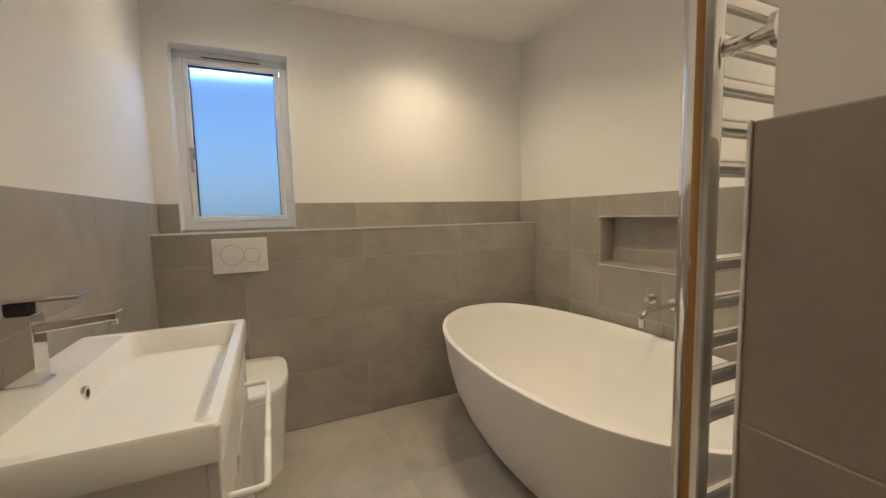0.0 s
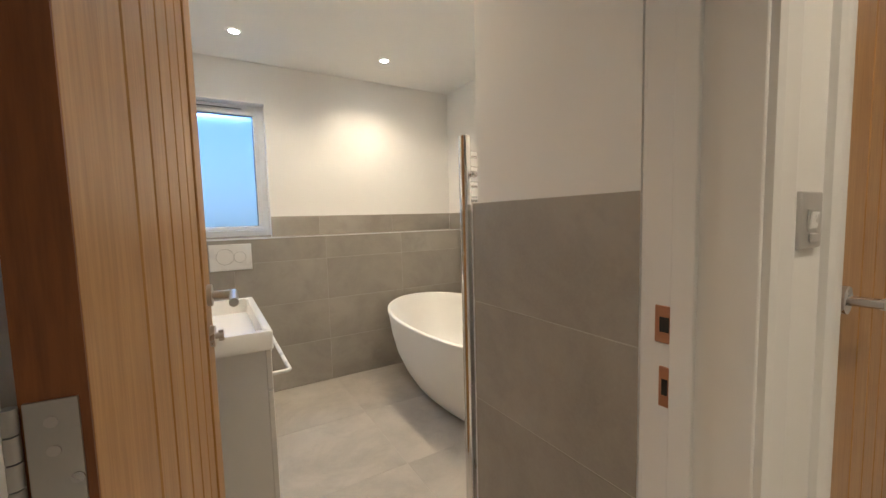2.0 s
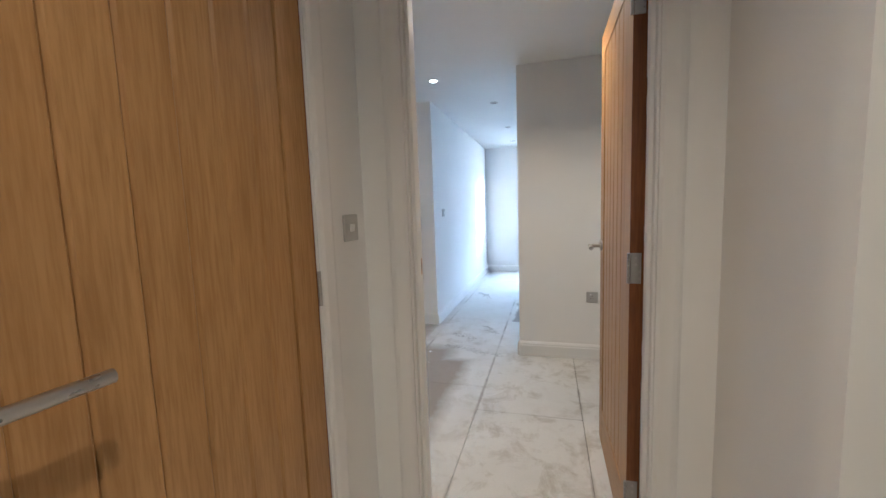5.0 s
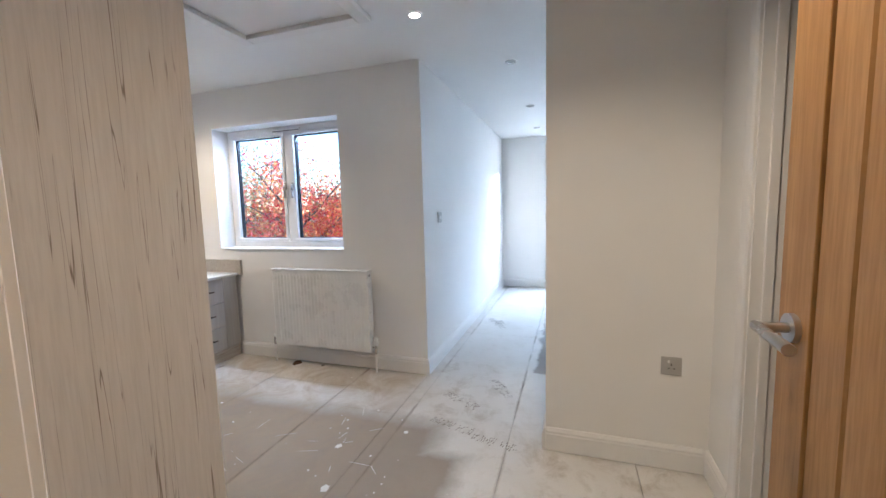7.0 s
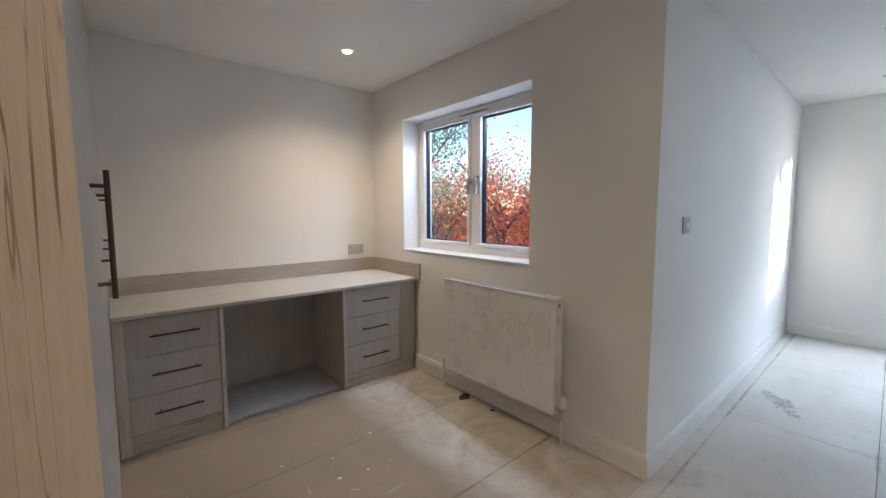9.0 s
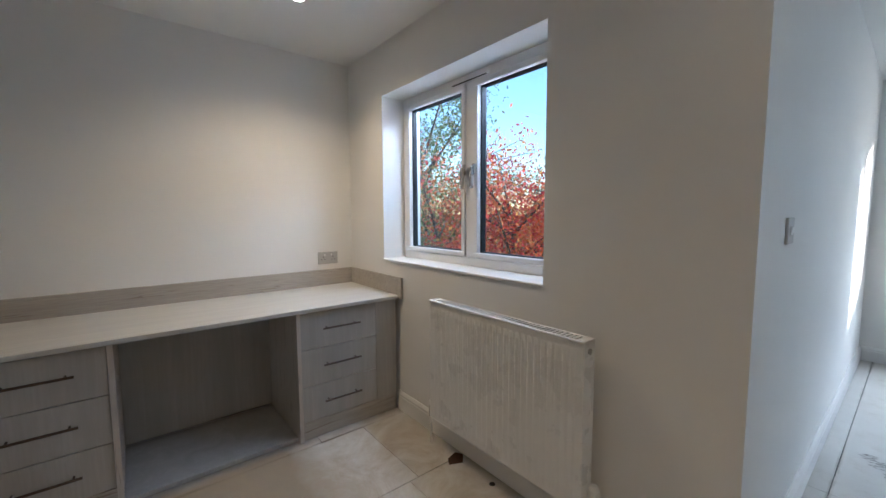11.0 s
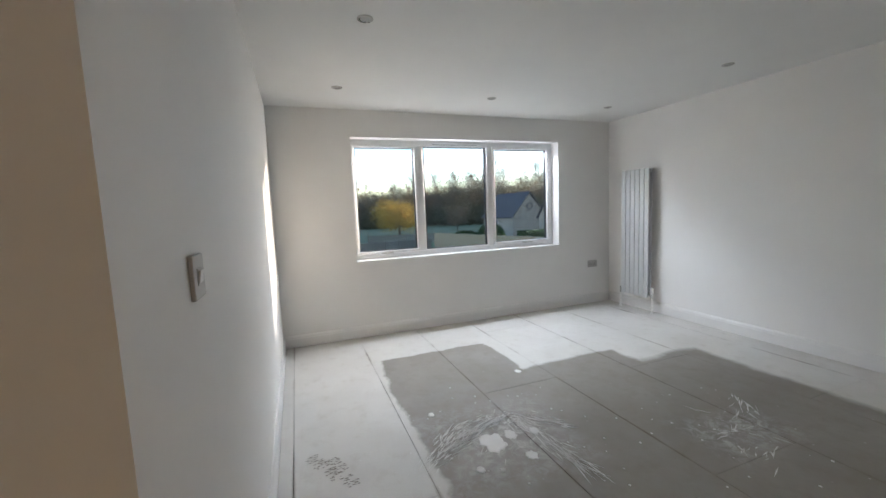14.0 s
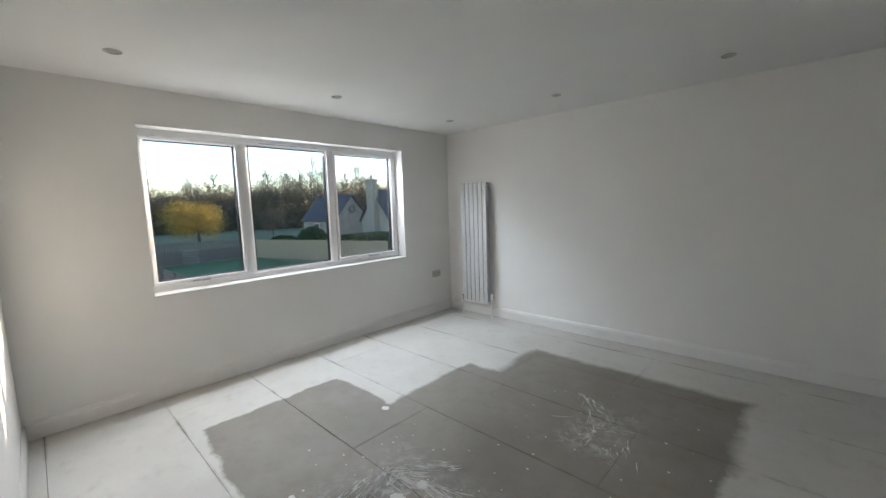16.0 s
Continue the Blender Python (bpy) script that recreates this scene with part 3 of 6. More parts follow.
T = 2.045
lining("door_lining_1", "x", 0.625, 1.405, HALL_N, BATH_S, T, (-0.46, -0.425), "white painted bathroom door lining")
lining("door_lining_2", "x", 1.695, 2.485, HALL_N, BATH_S, T, (-0.47, -0.44), "white painted cupboard door lining")
lining("door_lining_3", "y", -1.465, -0.70, W_OUT, W_IN, T, (2.80, 2.835), "white painted bedroom door lining")
lining("door_lining_4", "x", 3.635, 4.40, -1.77, -1.65, T, (-1.715, -1.685), "white painted ensuite door lining")
architrave("x", 0.625, 1.405, HALL_N, -1, T, "moulded white architrave round the bathroom doorway")
architrave("x", 0.625, 1.405, BATH_S, 1, T, "moulded white architrave inside the bathroom doorway", 0.030)
architrave("x", 1.695, 2.485, HALL_N, -1, T, "moulded white architrave round the cupboard door")
architrave("y", -1.465, -0.70, W_OUT, -1, T, "moulded white architrave round the bedroom doorway")
architrave("y", -1.465, -0.70, W_IN, 1, T, "moulded white architrave inside the bedroom doorway")
architrave("x", 3.635, 4.40, -1.65, 1, T, "moulded white architrave round the ensuite doorway")

oak_door(pose(0.640, -0.372, 0, 0, 0, 84), 0.755, "light oak boarded bathroom door standing open into the room", (1, -1), True, "oak_y")
oak_door(pose(2.474, -0.531, 0, 0, 0, 180), 0.764, "light oak boarded cupboard door shut in its white frame", (1,), False, "oak_x")
oak_door(pose(2.889, -1.415, 0, 0, 0, 0), 0.745, "light oak boarded bedroom door standing wide open", (1, -1), False, "oak_x")
oak_door(pose(4.389, -1.775, 0, 0, 0, -90), 0.745, "light oak boarded ensuite door opened inwards", (1, -1), False, "oak_y")


def strike(x0, x1, y0, y1, z, h, label):
    s = thing("strike_plate", ((x0 + x1) / 2, (y0 + y1) / 2, z), label, "strike plate")
    part("plate", box(bmesh.new(), x0, x1, y0, y1, z - h, z + h, 0.0008), "copper", s)
    cx, cy = (x0 + x1) / 2, (y0 + y1) / 2
    hx, hy = ((x1 - x0) / 2 + 0.0006, (y1 - y0) * 0.24) if x1 - x0 < y1 - y0 else ((x1 - x0) * 0.24, (y1 - y0) / 2 + 0.0006)
    part("latch_hole", box(bmesh.new(), cx - hx, cx + hx, cy - hy, cy + hy, z - h * 0.4, z + h * 0.4), "dark", s)
    return s


strike(1.394, 1.397, -0.428, -0.396, 1.022, 0.031, "bronze latch strike plate on the white door lining")
strike(1.394, 1.397, -0.424, -0.404, 0.917, 0.034, "bronze bolt strike plate on the white door lining")
strike(2.846, 2.872, -0.7105, -0.7078, 1.035, 0.030, "bronze latch strike plate on the bedroom door lining")


def skirting(axis, u0, u1, face, out, label="white moulded skirting board along the wall"):
    bm = bmesh.new()
    ring = [(0, 0.002), (0.018, 0.002), (0.018, 0.088), (0.015, 0.094), (0.015, 0.104), (0.010, 0.113), (0.006, 0.120), (0, 0.120)]
    r0 = [bm.verts.new((u0, face + out * h, z) if axis == "x" else (face + out * h, u0, z)) for h, z in ring]
    r1 = [bm.verts.new((u1, face + out * h, z) if axis == "x" else (face + out * h, u1, z)) for h, z in ring]
    for k in range(len(ring)):
        bm.faces.new((r0[k], r0[(k + 1) % len(ring)], r1[(k + 1) % len(ring)], r1[k]))
    bm.faces.new(r0)
    bm.faces.new(r1[::-1])
    return structure("baseboard", bm, "trim", label, "skirting")


for args in (("x", -0.9, 0.555, HALL_N, -1), ("x", 1.476, 1.624, HALL_N, -1), ("x", 2.556, 2.775, HALL_N, -1), ("y", -0.63, -0.553, W_OUT, -1), ("y", -1.612, -1.536, W_OUT, -1),
             ("x", 2.28, 2.757, -1.63, 1), ("y", -3.2, -1.612, 2.28, -1), ("y", -0.63, -0.09, W_IN, 1), ("y", -1.632, -1.536, W_IN, 1), ("x", 2.903, 3.565, -1.65, 1), ("x", 4.47, 4.738, -1.65, 1),
             ("y", -1.632, -0.9235, 4.738, -1), ("x", 4.7215, 4.878, -0.92, 1), ("y", -4.062, -0.92, 4.86, 1), ("x", 4.878, 8.957, -4.08, 1), ("y", -4.062, -0.018, 8.975, -1),
             ("x", 5.432, 8.957, 0.0, -1), ("y", 0.0, 1.80, 5.45, -1)):
    skirting(*args)


# ---- windows ----
def window(name, axis, a, b, z0, z1, face, out, depth, mullions, glass, label, vents=(), handles=(), fw=0.055, openers=None, g=0.010):
    """A white plastic window in a reveal. a..b along the wall, the frame's room face at face, its outside towards out."""
    root = thing(name, (0, 0, 0), label, "window", "", "structure")

    def dims(u0, u1, v0, v1, w0, w1):
        v0, v1 = sorted((face + out * v0, face + out * v1))
        return (u0, u1, v0, v1, w0, w1) if axis == "x" else (v0, v1, u0, u1, w0, w1)

    fr = bx("window_frame", dims(a, b, 0.0, depth, z0, z0 + fw), "upvc", root, "", 0.003)
    bx("frame_head", dims(a, b, 0.0, depth, z1 - fw, z1), "upvc", fr, "", 0.003)
    bx("frame_side", dims(a, a + fw, 0.001, depth - 0.001, z0 + fw, z1 - fw), "upvc", fr, "", 0.002)
    bx("frame_side", dims(b - fw, b, 0.001, depth - 0.001, z0 + fw, z1 - fw), "upvc", fr, "", 0.002)
    for m in mullions:
        bx("mullion", dims(m - 0.035, m + 0.035, 0.001, depth - 0.001, z0 + fw, z1 - fw), "upvc", fr, "", 0.002)
    edges = [a + fw] + [e for m in mullions for e in (m - 0.035, m + 0.035)] + [b - fw]
    for k in range(len(edges) // 2):
        e0, e1, s = edges[2 * k], edges[2 * k + 1], 0.030
        sash = openers is None or k in openers
        c0, c1, c2, c3 = e0, e1, z0 + fw, z1 - fw
        if sash:
            sh = bx("sash", dims(e0 + 0.002, e1 - 0.002, -0.010, depth - 0.02, c2 + 0.002, c2 + s), "upvc", root, "", 0.004)
            bx("sash_head", dims(e0 + 0.002, e1 - 0.002, -0.010, depth - 0.02, c3 - s, c3 - 0.002), "upvc", sh, "", 0.004)
            bx("sash_side", dims(e0 + 0.002, e0 + s, -0.0095, depth - 0.021, c2 + s, c3 - s), "upvc", sh, "", 0.003)
            bx("sash_side", dims(e1 - s, e1 - 0.002, -0.0095, depth - 0.021, c2 + s, c3 - s), "upvc", sh, "", 0.003)
        else:
            s = 0.012
            sh = root
            bx("glazing_bead", dims(e0, e1, 0.012, depth - 0.02, c2, c2 + s), "upvc", root)
            bx("glazing_bead", dims(e0, e1, 0.012, depth - 0.02, c3 - s, c3), "upvc", root)
            bx("glazing_bead", dims(e0, e0 + s, 0.012, depth - 0.02, c2 + s, c3 - s), "upvc", root)
            bx("glazing_bead", dims(e1 - s, e1, 0.012, depth - 0.02, c2 + s, c3 - s), "upvc", root)
        for q in (dims(e0 + s, e0 + s + g, 0.016, 0.05, c2 + s, c3 - s), dims(e1 - s - g, e1 - s, 0.016, 0.05, c2 + s, c3 - s), dims(e0 + s + g, e1 - s - g, 0.016, 0.05, c3 - s - g * 0.7, c3 - s), dims(e0 + s + g, e1 - s - g, 0.016, 0.05, c2 + s, c2 + s + g * 0.5)):
            bx("gasket", q, "gasket", root)
        pane = bx("pane", dims(e0 + s, e1 - s, 0.028, 0.032, c2 + s, c3 - s), glass, root, "frosted glass pane" if glass == "frosted" else "clear glass pane")
        pane.visible_shadow = False
    for u0, u1 in vents:
        vent = bx("trickle_vent", dims(u0, u1, -0.014, 0.0, z1 - fw + 0.012, z1 - fw + 0.030), "upvc", root, "slim white trickle vent", 0.004, 2)
        bx("vent_slot", dims(u0 + 0.01, u1 - 0.01, -0.0145, -0.006, z1 - fw + 0.009, z1 - fw + 0.012), "gasket", vent)
    for u, z, flat, dirn in handles:
        L = 0.105
        if flat:
            h = bx("window_handle", dims(u - 0.03, u + 0.03, -0.026, -0.010, z - 0.010, z + 0.010), "steel", root, "grey window handle", 0.004, 2)
            bx("grip", dims(u - 0.01 if dirn > 0 else u - L, u + L if dirn > 0 else u + 0.01, -0.042, -0.026, z - 0.007, z + 0.007), "steel", h, "", 0.004, 2)
        else:
            h = bx("window_handle", dims(u - 0.012, u + 0.012, -0.022, -0.010, z - 0.030, z + 0.030), "steel", root, "dark grey window handle", 0.004, 2)
            bx("grip", dims(u - 0.008, u + 0.008, -0.042, -0.022, z - L, z + 0.012), "steel", h, "", 0.005, 2)
    bx("window_sill", dims(a - 0.02, b + 0.02, depth, depth + 0.10, z0 - 0.03, z0), "upvc", root, "projecting outer sill", 0.004)
    return root


window("window_1", "x", 0.604, 1.16, 1.112, 2.055, 2.45, 1, 0.07, [], "frosted", "white window with one frosted pane", [(0.73, 1.03)], [(0.664, 1.52, False, 1)], 0.040, None, 0.003)
window("window_2", "y", 0.695, 1.97, 0.965, 2.015, 5.615, 1, 0.07, [1.312], "glass", "white two-pane casement window over the radiator", [(1.17, 1.46)], [(1.345, 1.50, False, 1), (1.268, 1.50, False, 1)], 0.050)
window("window_3", "y", -3.279, -0.738, 0.803, 2.068, 9.11, 1, 0.07, [-2.395, -1.53], "glass", "wide white three-pane window over the garden", [(-2.25, -1.67)], [(-1.15, 0.862, True, 1), (-2.85, 0.862, True, -1)], 0.050, (0, 2))
# the bathroom pane's sill board
structure("window_ledge", box(bmesh.new(), 0.606, 1.158, 2.353, 2.45, 1.098, 1.112, 0.002), "tile", "grey tiled window sill in the bathroom", "sill")
structure("window_ledge", box(bmesh.new(), 5.44, 5.615, 0.69, 1.975, 0.955, 0.967, 0.003), "trim", "white painted window board over the radiator", "sill")
structure("window_ledge", box(bmesh.new(), 8.965, 9.11, -3.284, -0.759, 0.793, 0.805, 0.003), "trim", "white painted window board of the wide window", "sill")


# ---- lamps ----
def downlight(x, y, lit, watts=0.0):
    d = thing("downlight", (x, y, H), "white recessed ceiling downlight, glowing warm" if lit else "white recessed ceiling downlight, switched off", "ceiling light", "recessed downlights")
    bm = bmesh.new()
    n = 32
    prof = [(0.043, 0.0), (0.043, -0.004), (0.038, -0.006), (0.029, -0.005), (0.026, 0.004 - 0.0045)]
    rings = [[bm.verts.new((r * math.cos(2 * math.pi * k / n), r * math.sin(2 * math.pi * k / n), z)) for k in range(n)] for r, z in prof]
    for a, b in zip(rings, rings[1:]):
        for k in range(n):
            bm.faces.new((a[k], a[(k + 1) % n], b[(k + 1) % n], b[k]))
    local(d, part("bezel", bm, "white_plastic" if lit else "steel", None, "", True))
    local(d, part("lens", rod(bmesh.new(), (0, 0, -0.0005), (0, 0, -0.0030), 0.0262, 24), "lit" if lit else "unlit", None, "glowing lens" if lit else "clear lens"))
    if lit:
        lamp("SPOT", "downlight_beam", look((x, y, H - 0.012), (x, y, 0)), watts, (1.0, 0.70, 0.37), cone=140, blend=0.9, radius=0.025)
    return d


# y 0.55 pair and last two hall lamps: unseen, added to light the rooms
for x, y, w in ((0.965, 1.90, 3.4), (1.913, 1.90, 7.4), (0.965, 0.55, 3.5), (1.913, 0.55, 9.6), (4.86, -0.21, 0.9), (4.86, 1.76, 10.5), (3.65, -1.10, 10.5), (1.55, -1.20, 6.5), (0.0, -1.30, 8)):
    downlight(x, y, True, w)
for x, y in ((5.76, -0.61), (7.10, -0.622), (8.30, -0.59), (8.316, -2.025), (8.35, -3.46), (7.07, -3.43), (5.85, -3.45)):
    downlight(x, y, False)


# ---- plates on the walls ----
def plate(at, kind, label, category):
    """A wall plate facing -y in its own place: kind switch, double_switch, socket, double_socket, thermostat."""
    d = thing("thermostat" if kind == "thermostat" else "light_switch" if "switch" in kind else "wall_socket", at, label, category)
    w = 0.146 if kind == "double_socket" else 0.086
    mat_ = "white_plastic" if kind == "thermostat" else "plate"
    bm = box(bmesh.new(), -w / 2, w / 2, -0.009, 0, -0.043, 0.043, 0.0025, 2)
    local(d, part("faceplate", bm, mat_))
    if "switch" in kind:
        for dx in ((0.0,) if kind == "switch" else (-0.0,)):
            local(d, part("surround", box(bmesh.new(), dx - 0.019, dx + 0.019, -0.0105, -0.0088, -0.017, 0.017, 0.001), mat_))
            bm = box(bmesh.new(), dx - 0.0145, dx + 0.0145, -0.0135, -0.010, -0.013, 0.013, 0.002, 2)
            bmesh.ops.rotate(bm, verts=bm.verts, cent=(dx, -0.011, 0), matrix=Matrix.Rotation(radians(7), 3, "X"))
            local(d, part("rocker", bm, "white_plastic", None, "white rocker"))
        if kind == "double_switch":
            local(d, part("rocker", box(bmesh.new(), -0.0145, 0.0145, -0.0135, -0.010, -0.034, -0.019, 0.002), mat_))
    elif "socket" in kind:
        for dx in ((-0.036, 0.036) if kind == "double_socket" else (0.0,)):
            bm = bmesh.new()
            for px, pz, hw, hh in ((0, 0.008, 0.0022, 0.0045), (-0.011, -0.011, 0.0036, 0.002), (0.011, -0.011, 0.0036, 0.002)):
                box(bm, dx + px - hw, dx + px + hw, -0.0094, -0.006, pz - hh, pz + hh)
            local(d, part("pin_holes", bm, "dark"))
            local(d, part("rocker", box(bmesh.new(), dx + (0.012 if kind == "double_socket" and dx < 0 else -0.012) - 0.005, dx + (0.012 if kind == "double_socket" and dx < 0 else -0.012) + 0.005, -0.0115, -0.009, 0.016, 0.030, 0.0015), "white_plastic"))
    else:
        local(d, part("display", box(bmesh.new(), -0.030, 0.005, -0.0098, -0.008, -0.008, 0.022), "unlit"))
        local(d, part("button", box(bmesh.new(), 0.014, 0.030, -0.0115, -0.009, -0.004, 0.012, 0.002), "plate"))
        local(d, part("caption_bar", box(bmesh.new(), -0.030, -0.006, -0.0096, -0.008, 0.029, 0.033), "gasket"))
    return d


plate(pose(1.552, HALL_N, 1.188, 0, 0, 0), "double_switch", "grey metal light switch beside the bathroom door", "light switch")
plate(pose(2.667, HALL_N, 1.192, 0, 0, 0), "switch", "grey metal light switch beside the bedroom door", "light switch")
plate(pose(2.28, -1.775, 1.213, 0, 0, -90), "switch", "grey metal light switch on the hall wall", "light switch")
plate(pose(2.28, -1.885, 1.205, 0, 0, -90), "thermostat", "white plastic thermostat beside the light switch", "thermostat")
plate(pose(4.738, -1.487, 0.507, 0, 0, -90), "socket", "grey metal wall plate low on the white wall", "socket")
plate(pose(5.81, 0.0, 1.197, 0, 0, 0), "switch", "white and grey light switch on the sunlit wall", "light switch")
plate(pose(5.255, 2.445, 0.945, 0, 0, 0), "double_socket", "grey metal double socket above the desk", "socket")
plate(pose(8.975, -3.797, 0.517, 0, 0, -90), "double_socket", "grey metal double socket near the corner", "socket")


# ---- loft hatch ----
def loft_hatch(x0, x1, y0, y1):
    d = thing("loft_hatch", ((x0 + x1) / 2, (y0 + y1) / 2, H), "white panelled loft hatch with a moulded frame", "loft hatch")
    w = 0.075
    for q in ((x0, x1, y0, y0 + w), (x0, x1, y1 - w, y1), (x0, x0 + w, y0 + w, y1 - w), (x1 - w, x1, y0 + w, y1 - w)):
        part("frame", box(bmesh.new(), *q, H - 0.030, H, 0.006, 2), "trim", d)
    part("panel", box(bmesh.new(), x0 + w, x1 - w, y0 + w, y1 - w, H - 0.006, H, 0.001), "trim", d)


loft_hatch(3.95, 4.79, 0.02, 0.90)


# ---- radiators ----
def panel_radiator(xf, y0, y1, z0, z1):
    """A fluted panel radiator on the wall at x = 5.45, facing -x."""
    d = thing("panel_radiator", (5.45, (y0 + y1) / 2, z0), "white fluted panel radiator under the two-pane window", "radiator")
    deep = 0.065
    bm = bmesh.new()
    n = 26
    pitch = (y1 - y0 - 0.05) / n
    prof = [(y0, 0.0), (y0 + 0.025, 0.0)]
    for k in range(n):
        a = y0 + 0.025 + k * pitch
        prof += [(a + pitch * 0.12, 0.0), (a + pitch * 0.30, 0.0028), (a + pitch * 0.70, 0.0028), (a + pitch * 0.88, 0.0)]
    prof += [(y1, 0.0)]
    za, zb = z0 + 0.03, z1 - 0.045
    zs = [(z0, 0.0), (z0 + 0.018, 0.0), (za + 0.012, 1.0), (zb - 0.012, 1.0), (z1 - 0.03, 0.0), (z1 - 0.004, 0.0)]
    grid = [[bm.verts.new((xf + 0.0 - h * f + 0.003, y, z)) for y, h in prof] for z, f in zs]
    for a, b in zip(grid, grid[1:]):
        for k in range(len(prof) - 1):
            bm.faces.new((a[k], a[k + 1], b[k + 1], b[k]))
    r = bmesh.ops.extrude_face_region(bm, geom=list(bm.faces))
    bmesh.ops.translate(bm, verts=[v for v in r["geom"] if isinstance(v, bmesh.types.BMVert)], vec=(0.012, 0, 0))
    part("front_panel", bm, "rad", d)
    bx("back_panel", (xf + deep - 0.012, xf + deep, y0 + 0.005, y1 - 0.005, z0 + 0.01, z1 - 0.02), "rad", d)
    bx("side_panel", (xf + 0.001, xf + deep + 0.004, y0 - 0.006, y0, z0 + 0.004, z1 + 0.004), "rad", d, "", 0.0015)
    bx("side_panel", (xf + 0.001, xf + deep + 0.004, y1, y1 + 0.006, z0 + 0.004, z1 + 0.004), "rad", d, "", 0.0015)
    top = bx("top_cover", (xf - 0.002, xf + 0.010, y0 - 0.006, y1 + 0.006, z1 - 0.006, z1 + 0.004), "rad", d, "", 0.003, 2)
    bx("cover_back", (xf + deep - 0.006, xf + deep + 0.004, y0 - 0.006, y1 + 0.006, z1 - 0.006, z1 + 0.004), "rad", top, "", 0.002)
    m = 44
    for k in range(m):
        y = y0 + 0.03 + (y1 - y0 - 0.06) * k / (m - 1)
        bx("grille_bar", (xf + 0.010, xf + deep - 0.006, y - 0.0020, y + 0.0020, z1 - 0.001, z1 + 0.003), "rad", top)
    bx("cover_end", (xf + 0.010, xf + deep - 0.006, y0 - 0.006, y0 + 0.026, z1 - 0.004, z1 + 0.0035), "rad", top)
    bx("cover_end", (xf + 0.010, xf + deep - 0.006, y1 - 0.026, y1 + 0.006, z1 - 0.004, z1 + 0.0035), "rad", top)
    xm = xf + 0.032
    part("air_vent", rod(rod(bmesh.new(), (xm, y0 - 0.006, z1 - 0.035), (xm, y0 - 0.010, z1 - 0.035), 0.011, 16), (xm, y0 - 0.010, z1 - 0.035), (xm, y0 - 0.013, z1 - 0.035), 0.004, 8), "hinge", d, "brass air vent")
    for y, s in ((y0, -1), (y1, 1)):
        yy = y + s * 0.038
        bm = rod(bmesh.new(), (xm, y, z0 + 0.03), (xm, yy, z0 + 0.03), 0.009, 14)
        rod(bm, (xm, yy, z0 + 0.045), (xm, yy, z0 - 0.02), 0.012, 14)
        v = part("valve", bm, "chrome", d, "", True)
        part("pipe", rod(bmesh.new(), (xm, yy, z0 - 0.02), (xm, yy, 0.0), 0.0075, 14), "white_plastic", d, "white painted pipe", True)
        if s < 0:
            bm = bmesh.new()
            rod(bm, (xm, yy, z0 + 0.045), (xm, yy, z0 + 0.060), 0.014, 20, 0.020)
            rod(bm, (xm, yy, z0 + 0.060), (xm, yy, z0 + 0.105), 0.020, 20, 0.018)
            rod(bm, (xm, yy, z0 + 0.105), (xm, yy, z0 + 0.115), 0.018, 20, 0.012)
            for k in range(14):
                a = 2 * math.pi * k / 14
                box(bm, xm + 0.020 * math.cos(a) - 0.0015, xm + 0.020 * math.cos(a) + 0.0015, yy + 0.020 * math.sin(a) - 0.0015, yy + 0.020 * math.sin(a) + 0.0015, z0 + 0.062, z0 + 0.095)
            part("thermostatic_head", bm, "white_plastic", v, "white ribbed thermostatic head")
        else:
            part("cap", rod(bmesh.new(), (xm, yy, z0 + 0.045), (xm, yy, z0 + 0.065), 0.012, 16), "white_plastic", v, "", True)
    for y in (y0 + 0.15, y1 - 0.15):
        bx("bracket", (xf + deep, 5.45, y - 0.015, y + 0.015, z0 + 0.05, z1 - 0.06), "rad", d)
    return d


panel_radiator(5.340, 0.440, 1.325, 0.172, 0.806)


